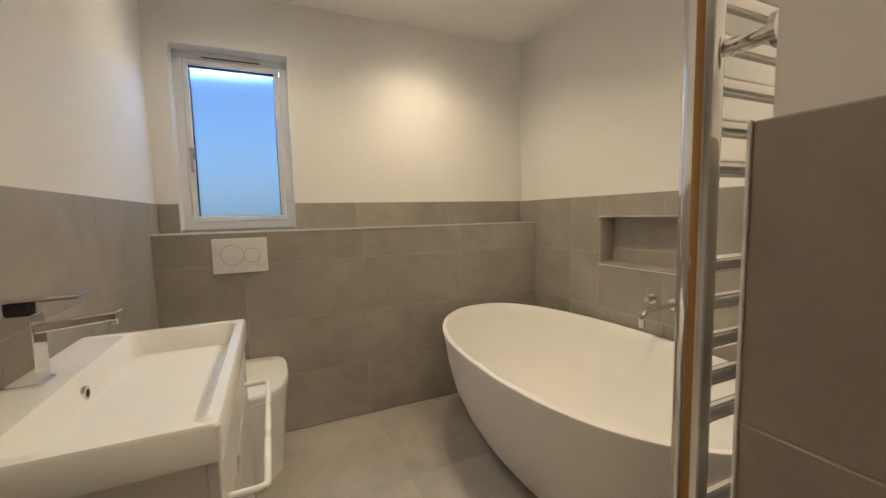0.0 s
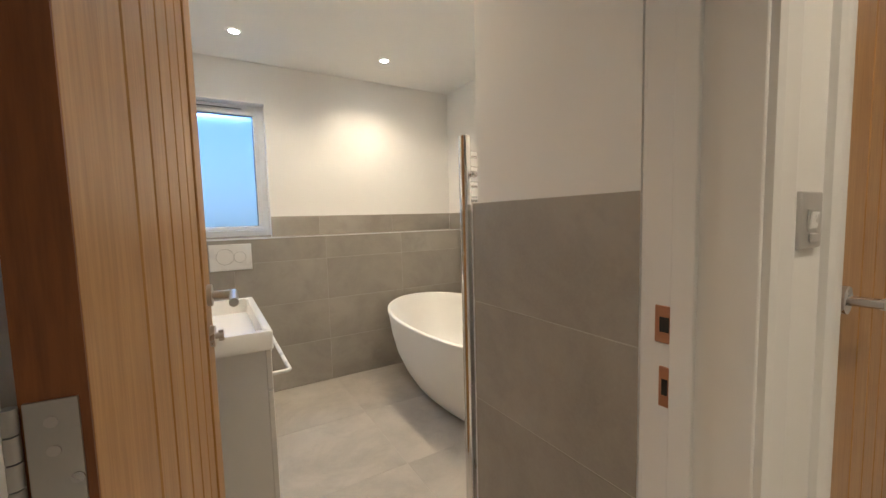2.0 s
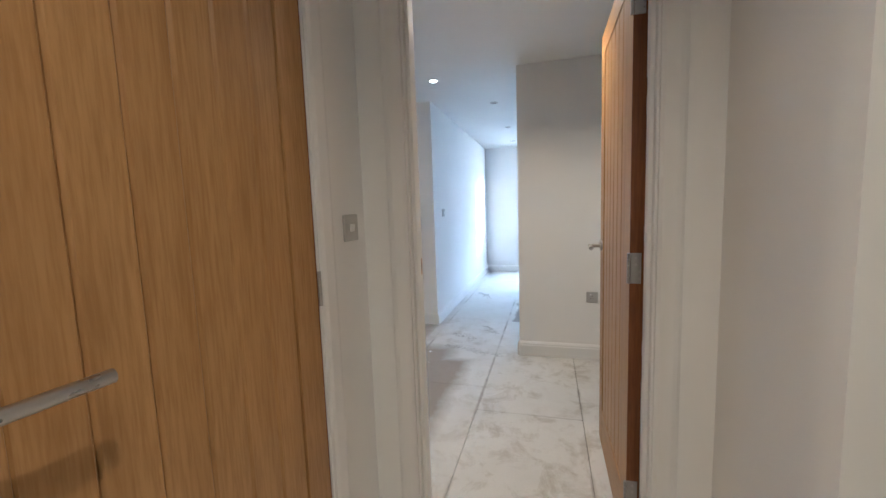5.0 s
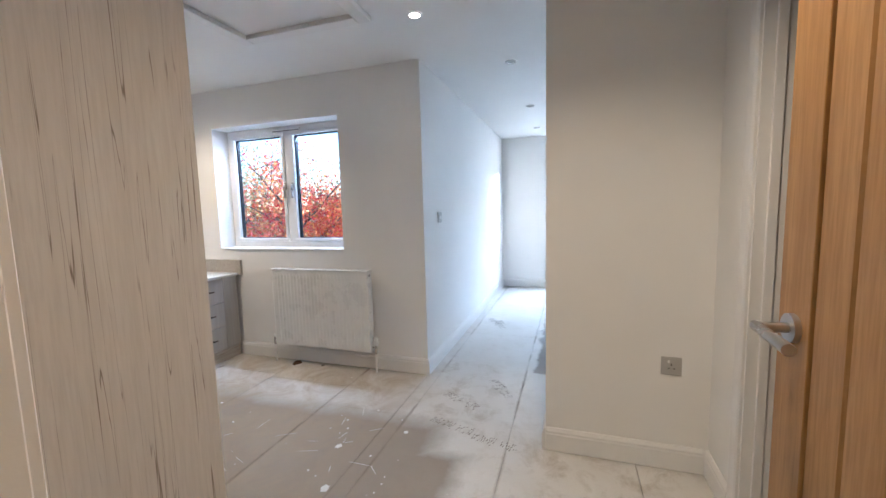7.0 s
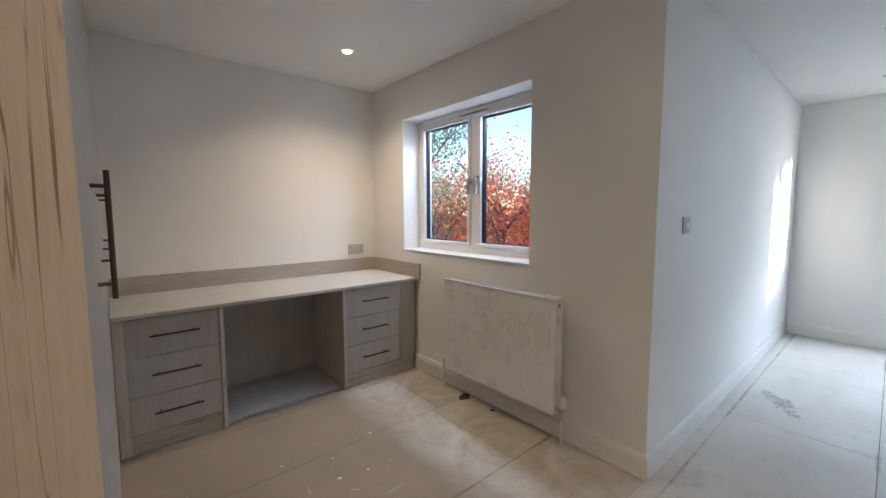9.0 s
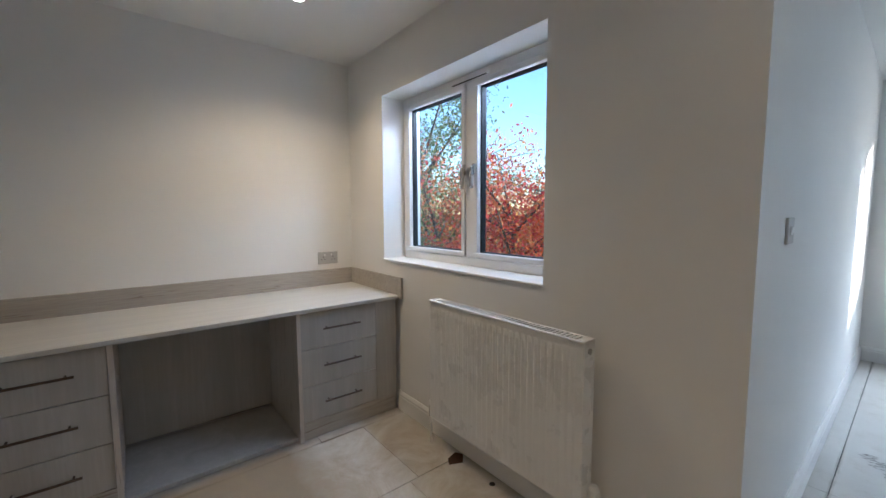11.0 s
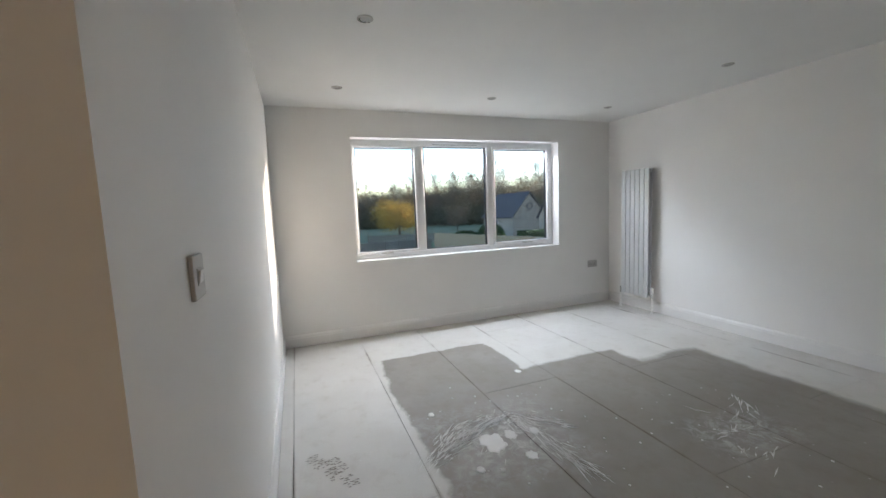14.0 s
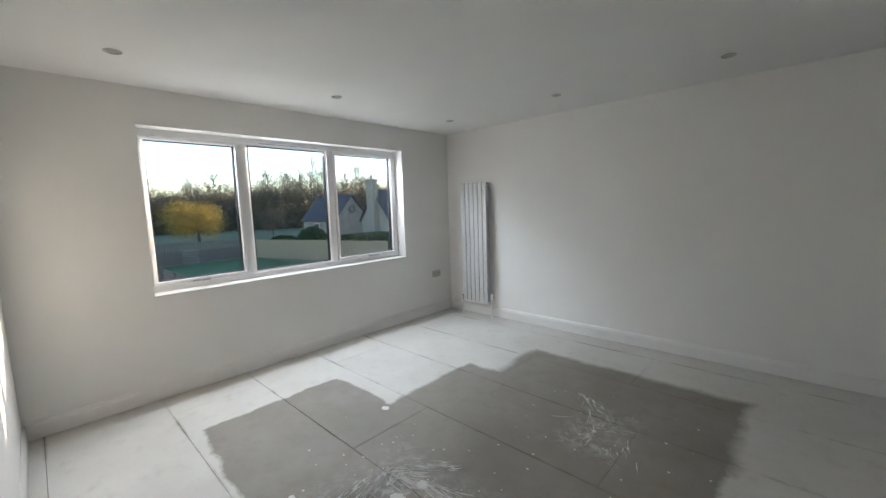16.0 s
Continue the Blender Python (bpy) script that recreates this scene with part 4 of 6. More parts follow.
def column_radiator(x0, x1, yf, z0, z1):
    """A tall flat-tube radiator on the wall at y = -4.08, facing +y."""
    d = thing("column_radiator", ((x0 + x1) / 2, -4.08, z0), "tall silver-white vertical radiator of six flat tubes", "radiator")
    n = 6
    pitch = (x1 - x0) / n
    for k in range(n):
        a = x0 + k * pitch
        bx("tube", (a + 0.004, a + pitch - 0.004, yf - 0.012, yf, z0, z1), "vrad", d, "", 0.004, 2)
    for z in (z0 + 0.03, z1 - 0.03):
        part("header", rod(bmesh.new(), (x0 + 0.002, yf - 0.030, z), (x1 - 0.002, yf - 0.030, z), 0.0175, 18), "vrad", d, "", True)
    for k in range(n):
        a = x0 + k * pitch
        bx("rear_tube", (a + 0.004, a + pitch - 0.004, yf - 0.060, yf - 0.048, z0, z1), "vrad", d, "", 0.004, 2)
    for x, s in ((x0, -1), (x1, 1)):
        xx = x + s * 0.030
        bm = rod(bmesh.new(), (x, yf - 0.030, z0 + 0.03), (xx, yf - 0.030, z0 + 0.03), 0.009, 14)
        rod(bm, (xx, yf - 0.030, z0 + 0.045), (xx, yf - 0.030, z0 - 0.015), 0.012, 14)
        v = part("valve", bm, "chrome", d, "", True)
        part("pipe", rod(bmesh.new(), (xx, yf - 0.030, z0 - 0.015), (xx, yf - 0.030, 0.0), 0.0075, 14), "white_plastic", d, "white pipe", True)
        part("floor_collar", rod(bmesh.new(), (xx, yf - 0.030, 0.0), (xx, yf - 0.030, 0.008), 0.016, 18), "white_plastic", d)
        bm = rod(bmesh.new(), (xx, yf - 0.030, z0 + 0.045), (xx, yf - 0.030, z0 + (0.115 if s < 0 else 0.065)), 0.017 if s < 0 else 0.013, 18, 0.014 if s < 0 else 0.011)
        part("valve_head", bm, "chrome" if s > 0 else "white_plastic", v, "", True)
    for z in (z0 + 0.15, z1 - 0.15):
        for x in (x0 + 0.09, x1 - 0.09):
            bx("bracket", (x - 0.012, x + 0.012, -4.08, yf - 0.06, z - 0.02, z + 0.02), "vrad", d)
    part("air_vent", rod(bmesh.new(), (x0 - 0.004, yf - 0.030, z1 - 0.03), (x0 + 0.004, yf - 0.030, z1 - 0.03), 0.010, 14), "chrome", d)
    return d


column_radiator(8.245, 8.645, -3.955, 0.185, 1.675)


# ---- wardrobe and desk ----
def bar_handle(parent, a, b, out, r=0.006):
    """A steel bar on two posts. a, b are its ends; out is the way from the front."""
    a, b, out = Vector(a), Vector(b), Vector(out)
    h = part("handle", rod(bmesh.new(), a + out, b + out, r, 14), "dark_steel", parent, "dark bronze bar handle", True)
    for f in (0.12, 0.88):
        q = a.lerp(b, f)
        part("post", rod(bmesh.new(), q, q + out, r * 0.8, 12), "dark_steel", h, "", True)


def wardrobe():
    d = thing("fitted_wardrobe", (3.2, 1.2, 0), "grey limed-wood fitted wardrobe from floor to ceiling", "wardrobe")
    top = H - 0.004
    bx("end_panel", (W_IN + 0.002, 3.562, -0.070, -0.048, 0.002, top), "grey_wood_z", d, "grey limed wood end panel with split grain")
    bx("carcass", (W_IN + 0.002, 3.535, -0.047, 2.440, 0.002, top), "grey_front_z", d)
    bx("plinth", (3.536, 3.545, -0.047, 1.79, 0.002, 0.098), "grey_front_z", d)
    edges = [-0.045, 0.555, 1.165, 1.775]
    for y0, y1 in zip(edges, edges[1:]):
        lo = bx("door", (3.537, 3.560, y0 + 0.0015, y1 - 0.0015, 0.10, 0.938), "grey_front_z", d, "", 0.001)
        up = bx("door", (3.537, 3.560, y0 + 0.0015, y1 - 0.0015, 0.942, top - 0.04), "grey_front_z", d, "", 0.001)
        bar_handle(up, (3.560, y1 - 0.06, 1.06), (3.560, y1 - 0.06, 1.36), (0.03, 0, 0))
    up = bx("door", (3.537, 3.560, 1.7765, 2.440, 0.942, top - 0.04), "grey_front_z", d, "", 0.001)
    bar_handle(up, (3.560, 1.93, 1.09), (3.560, 1.93, 1.39), (0.03, 0, 0))
    bx("infill_panel", (3.537, 3.560, 1.7765, 2.440, 0.10, 0.938), "grey_front_z", d, "", 0.001)
    return d


wardrobe()


def drawer_unit(x0, x1, dx0, dx1, label):
    """A three-drawer unit under the worktop. x0..x1 the carcass, dx0..dx1 the drawer fronts."""
    d = thing("drawer_unit", ((x0 + x1) / 2, 2.1, 0), label, "drawer unit", "desk drawer units")
    bx("carcass", (x0, x1, 1.822, 2.420, 0.002, 0.727), "grey_front_z", d)
    z = [0.105, 0.306, 0.515, 0.722]
    for a, b in zip(z, z[1:]):
        f = bx("drawer", (dx0 + 0.0015, dx1 - 0.0015, 1.803, 1.8215, a + 0.002, b - 0.002), "grey_front_z", d, "grey limed wood drawer front", 0.001)
        c = (dx0 + dx1) / 2
        bar_handle(f, (c - 0.112, 1.803, b - 0.095), (c + 0.112, 1.803, b - 0.095), (0, -0.03, 0), 0.0055)
    return d


a = drawer_unit(3.612, 4.035, 3.612, 4.035, "grey limed-wood three-drawer unit beside the wardrobe")
bx("side_panel", (4.0355, 4.056, 1.795, 2.420, 0.002, 0.7275), "grey_wood_z", a)
bx("filler", (3.564, 3.6115, 1.803, 1.83, 0.002, 0.727), "grey_wood_z", a, "dark shadowed filler strip")
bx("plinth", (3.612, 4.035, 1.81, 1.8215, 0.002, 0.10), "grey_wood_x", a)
b = drawer_unit(4.824, 5.428, 4.824, 5.285, "grey limed-wood three-drawer unit below the window wall")
bx("side_panel", (4.8035, 4.8235, 1.795, 2.420, 0.002, 0.7275), "grey_wood_z", b)
bx("filler", (5.2855, 5.428, 1.803, 1.8215, 0.105, 0.727), "grey_front_z", b)
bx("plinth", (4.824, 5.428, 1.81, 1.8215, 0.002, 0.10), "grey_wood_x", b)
k = thing("kneehole_lining", (4.43, 2.2, 0), "grey wood back panel and raw base of the kneehole", "panel")
bx("back_panel", (4.057, 4.803, 2.330, 2.348, 0.030, 0.727), "grey_front_z", k)
bx("base_board", (4.057, 4.803, 1.83, 2.330, 0.002, 0.022), "grey_front_z", k)
top = thing("worktop", (4.5, 2.1, 0.73), "pale limed-wood desk worktop with a low upstand", "worktop")
bx("board", (3.563, 5.432, 1.776, 2.425, 0.7285, 0.750), "worktop", top, "", 0.002)
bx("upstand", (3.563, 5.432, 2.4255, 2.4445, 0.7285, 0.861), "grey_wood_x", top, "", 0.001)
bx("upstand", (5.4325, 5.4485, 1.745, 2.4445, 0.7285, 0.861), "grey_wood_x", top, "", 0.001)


# ---- bathroom ----
TH = 0.011
ROWS = [0.315, 0.622, 0.930]
boxing = structure("wall_boxing", box(bmesh.new(), 0.50, 2.715, 2.181, 2.353, 0, 1.088), "grout", "grey tiled boxing with a ledge behind the toilet", "wall")
tile_field(boxing, "y", 2.181, TH, 0.511, 2.704, 0.001, 1.0965, steps(1.508, 0.615, 3), ROWS, -1)
tile_field(boxing, "z", 1.088, TH, 0.511, 2.704, 2.1715, 2.342, steps(1.508, 0.615, 3), [], 1)
tile_field(bpy.data.objects["wall_bath_north"], "y", 2.353, TH, 0.511, 0.602, 1.0995, 1.248, [], [], -1)
tile_field(bpy.data.objects["wall_bath_north"], "y", 2.353, TH, 1.162, 2.704, 1.0995, 1.248, steps(1.508, 0.615, 3), [], -1)
tile_field(bpy.data.objects["wall_bath_west"], "x", 0.50, TH, -0.345, 2.169, 0.001, 1.248, steps(1.56, 0.615, 4), ROWS, 1)
tile_field(bpy.data.objects["wall_bath_west"], "x", 0.50, TH, 2.171, 2.340, 1.0995, 1.248, [], [], 1)
east = bpy.data.objects["wall_bath_east"]
NY0, NY1, NZ0, NZ1 = 1.03, 1.597, 0.867, 1.134
tile_field(east, "x", 2.715, TH, 0.1835, NY0, 0.001, 1.248, [0.6], ROWS, -1)
tile_field(east, "x", 2.715, TH, NY1, 2.169, 0.001, 1.248, [1.82], ROWS, -1)
tile_field(east, "x", 2.715, TH, NY0, NY1, 0.001, NZ0, [1.2], ROWS[:2], -1)
tile_field(east, "x", 2.715, TH, NY0, NY1, NZ1, 1.248, [1.2], [], -1)
tile_field(east, "x", 2.715, TH, 2.171, 2.340, 1.0995, 1.248, [], [], -1)
structure("niche_back", box(bmesh.new(), 2.815, 2.84, NY0, NY1, NZ0, NZ1), "grout", "grout bed at the back of the niche", "niche")
tile_field(east, "x", 2.815, TH, NY0 + 0.012, NY1 - 0.012, NZ0 + 0.012, NZ1 - 0.012, [], [0.955], -1)
for q in ((2.7155, 2.815, NY0, NY0 + 0.011, NZ0, NZ1), (2.7155, 2.815, NY1 - 0.011, NY1, NZ0, NZ1), (2.7155, 2.815, NY0 + 0.0115, NY1 - 0.0115, NZ0, NZ0 + 0.011), (2.7155, 2.815, NY0 + 0.0115, NY1 - 0.0115, NZ1 - 0.011, NZ1)):
    part("tile", box(bmesh.new(), *q, 0.0006), "tile", east)
nib = bpy.data.objects["wall_bath_nib"]
tile_field(nib, "x", 1.448, TH, -0.345, 0.1815, 0.001, 1.246, [], [0.33, 0.655, 0.955], -1)
end = bpy.data.objects["wall_bath_nib_end"]
tile_field(end, "y", 0.170, TH, 1.449, 2.703, 0.001, 1.246, [2.05], [0.33, 0.655, 0.955], 1)
bath_floor = structure("floor_bathroom", box(bmesh.new(), 0.50, 2.715, -0.40, 2.18, -0.021, -0.0105), "grout", "grout bed under the bathroom floor tiles", "floor")
tile_field(bath_floor, "z", -0.010, 0.0095, 0.511, 2.704, -0.40, 2.169, steps(1.535, 0.615, 3), steps(1.53, 0.615, 4), 1, "floor_tile")
# slim metal trims on the tile edges
for dims in ((0.511, 2.704, 2.1675, 2.1705, 1.094, 1.1005), (2.7000, 2.7035, NY0, NY1, NZ1 - 0.002, NZ1 + 0.002), (2.7000, 2.7035, NY0, NY1, NZ0 - 0.002, NZ0 + 0.002), (1.4345, 1.4372, 0.1805, 0.1835, 0.0, 1.247)):
    structure("trim", box(bmesh.new(), *dims), "upvc", "slim white tile trim", "tile trim")
# flush plate
f = thing("flush_plate", (0.878, 2.17, 0.98), "white dual flush plate with two round buttons", "flush plate")
bx("plate", (0.753, 1.003, 2.158, 2.1695, 0.893, 1.068), "white_plastic", f, "", 0.004, 2)


def ring(bm, c, r0, r1, y0, y1, n=40):
    loops = [[bm.verts.new((c[0] + r * math.cos(2 * math.pi * k / n), y, c[1] + r * math.sin(2 * math.pi * k / n))) for k in range(n)] for r, y in ((r0, y1), (r0, y0), (r1, y0), (r1, y1))]
    for a, b in zip(loops, loops[1:]):
        for k in range(n):
            bm.faces.new((a[k], a[(k + 1) % n], b[(k + 1) % n], b[k]))
    return bm


for c, r, n in (((0.845, 0.985), 0.052, "large flush button"), ((0.932, 0.980), 0.036, "small flush button")):
    part("button", rod(bmesh.new(), (c[0], 2.158, c[1]), (c[0], 2.1555, c[1]), r - 0.002, 40), "white_plastic", f, n)
    part("button_ring", ring(bmesh.new(), c, r - 0.0018, r + 0.0010, 2.1570, 2.1585), "plate", f, "thin grey ring")


# toilet
def loft(bm, sections, n=48, cap0=True, cap1=True):
    """Rings of points, each a function of the turn (0..1) that gives a place."""
    rings = [[bm.verts.new(s(k / n)) for k in range(n)] for s in sections]
    for a, b in zip(rings, rings[1:]):
        for k in range(n):
            bm.faces.new((a[k], a[(k + 1) % n], b[(k + 1) % n], b[k]))
    if cap0:
        bm.faces.new(rings[0][::-1])
    if cap1:
        bm.faces.new(rings[-1])
    return bm


def dee(cx, back, front, half, z):
    """A D-shaped outline: straight at the back wall, round at the front."""
    def place(f):
        a = 2 * math.pi * f
        s, c = math.sin(a), math.cos(a)
        mid = back + (front - back) * 0.46
        if c >= 0:
            x = half * math.copysign(abs(s) ** 0.9, s)
            y = mid + (front - mid) * c ** 0.85
        else:
            x = half * math.copysign(min(1, abs(s) ** 0.35), s)
            y = mid + (back - mid) * abs(c) ** 0.5
        return (cx + x, y, z)
    return place


t = thing("toilet", (0.878, 1.9, 0), "white back-to-wall toilet with a closed lid", "toilet")
bm = loft(bmesh.new(), [dee(0.878, 2.168, 1.745, 0.150, 0.0), dee(0.878, 2.168, 1.735, 0.155, 0.08), dee(0.878, 2.168, 1.715, 0.162, 0.20), dee(0.878, 2.168, 1.675, 0.175, 0.33), dee(0.878, 2.168, 1.665, 0.180, 0.392), dee(0.878, 2.168, 1.670, 0.176, 0.398)])
part("pan", bm, "ceramic", t, "", True)
bm = loft(bmesh.new(), [dee(0.878, 2.150, 1.662, 0.184, 0.4005), dee(0.878, 2.150, 1.660, 0.185, 0.412), dee(0.878, 2.150, 1.663, 0.183, 0.4145)])
part("seat", bm, "ceramic", t, "", True)
bm = loft(bmesh.new(), [dee(0.878, 2.150, 1.660, 0.185, 0.4165), dee(0.878, 2.150, 1.658, 0.187, 0.432), dee(0.878, 2.149, 1.664, 0.182, 0.441), dee(0.878, 2.145, 1.69, 0.165, 0.444)])
part("lid", bm, "ceramic", t, "", True)

# vanity unit
v = thing("vanity_unit", (0.72, 1.02, 0), "white vanity cupboard below the rectangular basin", "vanity unit")
bx("side_panel", (0.512, 0.905, 0.672, 0.690, 0.060, 0.772), "cabinet", v)
bx("side_panel", (0.512, 0.905, 1.347, 1.365, 0.060, 0.772), "cabinet", v)
bx("base_panel", (0.512, 0.905, 0.6905, 1.3465, 0.060, 0.078), "cabinet", v)
bx("plinth", (0.512, 0.87, 0.69, 1.35, 0.0, 0.0595), "cabinet", v)
dr = bx("drawer", (0.9055, 0.924, 0.672, 1.365, 0.628, 0.770), "cabinet", v, "", 0.002)
bx("door", (0.9055, 0.924, 0.672, 1.0175, 0.062, 0.624), "cabinet", v, "", 0.002)
bx("door", (0.9055, 0.924, 1.0195, 1.365, 0.062, 0.624), "cabinet", v, "", 0.002)
bar = part("towel_bar", tube(bmesh.new(), [(0.924, 0.735, 0.66), (0.978, 0.735, 0.66), (0.986, 0.738, 0.66), (0.991, 0.747, 0.66), (0.991, 1.245, 0.66), (0.986, 1.254, 0.66), (0.978, 1.257, 0.66), (0.924, 1.257, 0.66)], 0.0075, 12), "white_plastic", v, "white towel bar", True)


def basin(x0, x1, y0, y1, z0, z1):
    d = thing("basin", ((x0 + x1) / 2, (y0 + y1) / 2, z0), "white glazed rectangular basin on the vanity unit", "basin")
    bm = bmesh.new()

    def rect(a0, a1, b0, b1, r, z, n=6):
        pts = []
        for cx, cy, s in ((a1 - r, b1 - r, 0), (a0 + r, b1 - r, 1), (a0 + r, b0 + r, 2), (a1 - r, b0 + r, 3)):
            for k in range(n + 1):
                an = math.pi / 2 * (s + k / n)
                pts.append((cx + r * math.cos(an), cy + r * math.sin(an), z))
        return pts

    i0, i1, j0, j1 = x0 + 0.115, x1 - 0.028, y0 + 0.030, y1 - 0.030
    levels = [rect(x0, x1, y0, y1, 0.010, z0), rect(x0, x1, y0, y1, 0.010, z1 - 0.005), rect(x0 + 0.004, x1 - 0.004, y0 + 0.004, y1 - 0.004, 0.010, z1),
              rect(i0 - 0.004, i1 + 0.004, j0 - 0.004, j1 + 0.004, 0.020, z1), rect(i0, i1, j0, j1, 0.020, z1 - 0.004), rect(i0 + 0.030, i1 - 0.010, j0 + 0.022, j1 - 0.022, 0.035, z1 - 0.120), rect(i0 + 0.055, i1 - 0.030, j0 + 0.05, j1 - 0.05, 0.05, z1 - 0.136)]
    rings = [[bm.verts.new(p) for p in lv] for lv in levels]
    n = len(rings[0])
    for a, b in zip(rings, rings[1:]):
        for k in range(n):
            bm.faces.new((a[k], a[(k + 1) % n], b[(k + 1) % n], b[k]))
    bm.faces.new(rings[0][::-1])
    bm.faces.new(rings[-1])
    part("bowl", bm, "ceramic", d, "", True)
    xo = i0 + 0.011
    part("overflow", ring(bmesh.new(), (0, 0), 0.009, 0.015, -0.004, 0.004, 24), "chrome", d, "chrome overflow ring", True).matrix_basis = pose(xo, 1.02, z1 - 0.040, 0, 0, 90) @ Matrix.Translation((0, 0, 0))
    part("overflow_hole", rod(bmesh.new(), (xo - 0.002, 1.02, z1 - 0.040), (xo + 0.003, 1.02, z1 - 0.040), 0.009, 20), "dark", d)
    part("waste", rod(bmesh.new(), ((i0 + i1) / 2, 1.02, z1 - 0.137), ((i0 + i1) / 2, 1.02, z1 - 0.132), 0.030, 28), "chrome", d, "chrome waste", True)
    return d


basin(0.5115, 0.932, 0.660, 1.378, 0.7735, 0.838)
m = thing("basin_tap", (0.555, 1.01, 0.838), "chrome square basin mixer tap with a flat lever", "tap")
bx("body", (0.528, 0.580, 0.983, 1.035, 0.838, 0.985), "chrome", m, "", 0.002, 2)
bx("base_flange", (0.523, 0.586, 0.978, 1.040, 0.8382, 0.844), "chrome", m, "", 0.001)
bm = box(bmesh.new(), 0.578, 0.715, 0.989, 1.029, 0.945, 0.963, 0.003, 2)
bmesh.ops.rotate(bm, verts=bm.verts, cent=(0.578, 1.01, 0.954), matrix=Matrix.Rotation(radians(-5), 3, "Y"))
part("spout", bm, "chrome", m)
part("aerator", rod(bmesh.new(), (0.700, 1.009, 0.958), (0.700, 1.009, 0.946), 0.012, 18), "chrome", m, "", True)
bx("lever_neck", (0.536, 0.572, 0.991, 1.027, 0.9855, 1.010), "dark", m, "dark lever neck", 0.002)
bx("lever", (0.520, 0.655, 0.987, 1.031, 1.0105, 1.018), "chrome", m, "", 0.0015)


# freestanding bath
def egg(cx, cy, hx, hy, z, e=2.35, dip=0.0):
    def place(f):
        a = 2 * math.pi * f
        c, s = math.cos(a), math.sin(a)
        return (cx + hx * math.copysign(abs(c) ** (2 / e), c), cy + hy * math.copysign(abs(s) ** (2 / e), s), z + dip * abs(s) ** 3)
    return place


b = thing("bathtub", (2.245, 1.235, 0), "matt white egg-shaped freestanding bath with a thin rim", "bath")
C = (2.215, 1.270)
secs = [(0.215, 0.560, 0.0), (0.235, 0.585, 0.004), (0.306, 0.656, 0.06), (0.362, 0.716, 0.15), (0.416, 0.772, 0.27), (0.448, 0.810, 0.40), (0.462, 0.832, 0.51), (0.471, 0.846, 0.552)]
outer = [egg(*C, x, y, z, 2.25, 0.022 * z / 0.552) for x, y, z in secs]
lip = [egg(*C, 0.470, 0.845, 0.560, 2.25, 0.022), egg(*C, 0.464, 0.839, 0.564, 2.25, 0.022), egg(*C, 0.452, 0.826, 0.564, 2.25, 0.022), egg(*C, 0.446, 0.820, 0.559, 2.25, 0.022)]
inner = [egg(*C, x, y, z, 2.25, 0.02 * z / 0.55) for x, y, z in ((0.434, 0.801, 0.50), (0.410, 0.755, 0.40), (0.355, 0.685, 0.28), (0.315, 0.620, 0.19), (0.25, 0.53, 0.145), (0.12, 0.30, 0.130))]
part("tub", loft(bmesh.new(), outer + lip + inner, 96), "bath", b, "", True)
part("waste", rod(bmesh.new(), (2.215, 1.270, 0.129), (2.215, 1.270, 0.136), 0.033, 28), "chrome", b, "", True)

# wall-mounted filler
w = thing("bath_filler", (2.70, 1.13, 0.73), "chrome wall-mounted bath spout with two lever valves", "bath tap")
part("spout_rose", rod(bmesh.new(), (2.7035, 1.135, 0.728), (2.692, 1.135, 0.728), 0.028, 28), "chrome", w, "", True)
arc = [(2.695, 1.135, 0.728), (2.56, 1.135, 0.722), (2.525, 1.135, 0.719)] + [(2.525 - 0.035 * math.sin(a), 1.135, 0.684 + 0.035 * math.cos(a)) for a in (0.35, 0.7, 1.05, 1.4, 1.57)] + [(2.490, 1.135, 0.650)]
part("spout", tube(bmesh.new(), arc, 0.0125, 18), "chrome", w, "", True)
for y in (1.245, 1.030):
    r = part("valve_rose", rod(rod(bmesh.new(), (2.7035, y, 0.735), (2.692, y, 0.735), 0.026, 28), (2.693, y, 0.735), (2.655, y, 0.735), 0.013, 20), "chrome", w, "", True)
    part("valve_lever", tube(bmesh.new(), [(2.662, y, 0.735), (2.658, y, 0.765), (2.656, y, 0.800)], 0.005, 12), "chrome", r, "", True)


# ladder towel rail
def towel_rail(x0, x1, y, z0, z1):
    d = thing("towel_radiator", ((x0 + x1) / 2, y, z0), "chrome ladder towel radiator on the end wall", "towel radiator")
    for x in (x0, x1):
        part("upright", rod(bmesh.new(), (x, y, z0), (x, y, z1), 0.0185, 28), "chrome", d, "", True)
        part("cap", rod(bmesh.new(), (x, y, z1), (x, y, z1 + 0.004), 0.0165, 24, 0.010), "chrome", d, "", True)
    z = z0 + 0.06
    k = 0
    while z < z1 - 0.03:
        bm = tube(bmesh.new(), [(x0 + 0.010, y + 0.004, z), (x0 + 0.05, y + 0.016, z), (x1 - 0.05, y + 0.016, z), (x1 - 0.010, y + 0.004, z)], 0.0110, 14)
        part("rung", bm, "chrome", d, "", True)
        k += 1
        z += 0.115 if k % 5 == 0 else 0.047
    for x in (x0 + 0.03, x1 - 0.03):
        for zz in (z0 + 0.14, z1 - 0.115):
            part("bracket", rod(rod(bmesh.new(), (x, 0.1815, zz), (x, 0.188, zz), 0.017, 20), (x, 0.187, zz), (x, y, zz), 0.009, 16), "chrome", d, "", True)
    for x in (x0, x1):
        part("valve", rod(rod(bmesh.new(), (x, y, z0), (x, y, z0 - 0.05), 0.012, 16), (x, y, z0 - 0.03), (x, 0.1815, z0 - 0.03), 0.009, 14), "chrome", d, "", True)


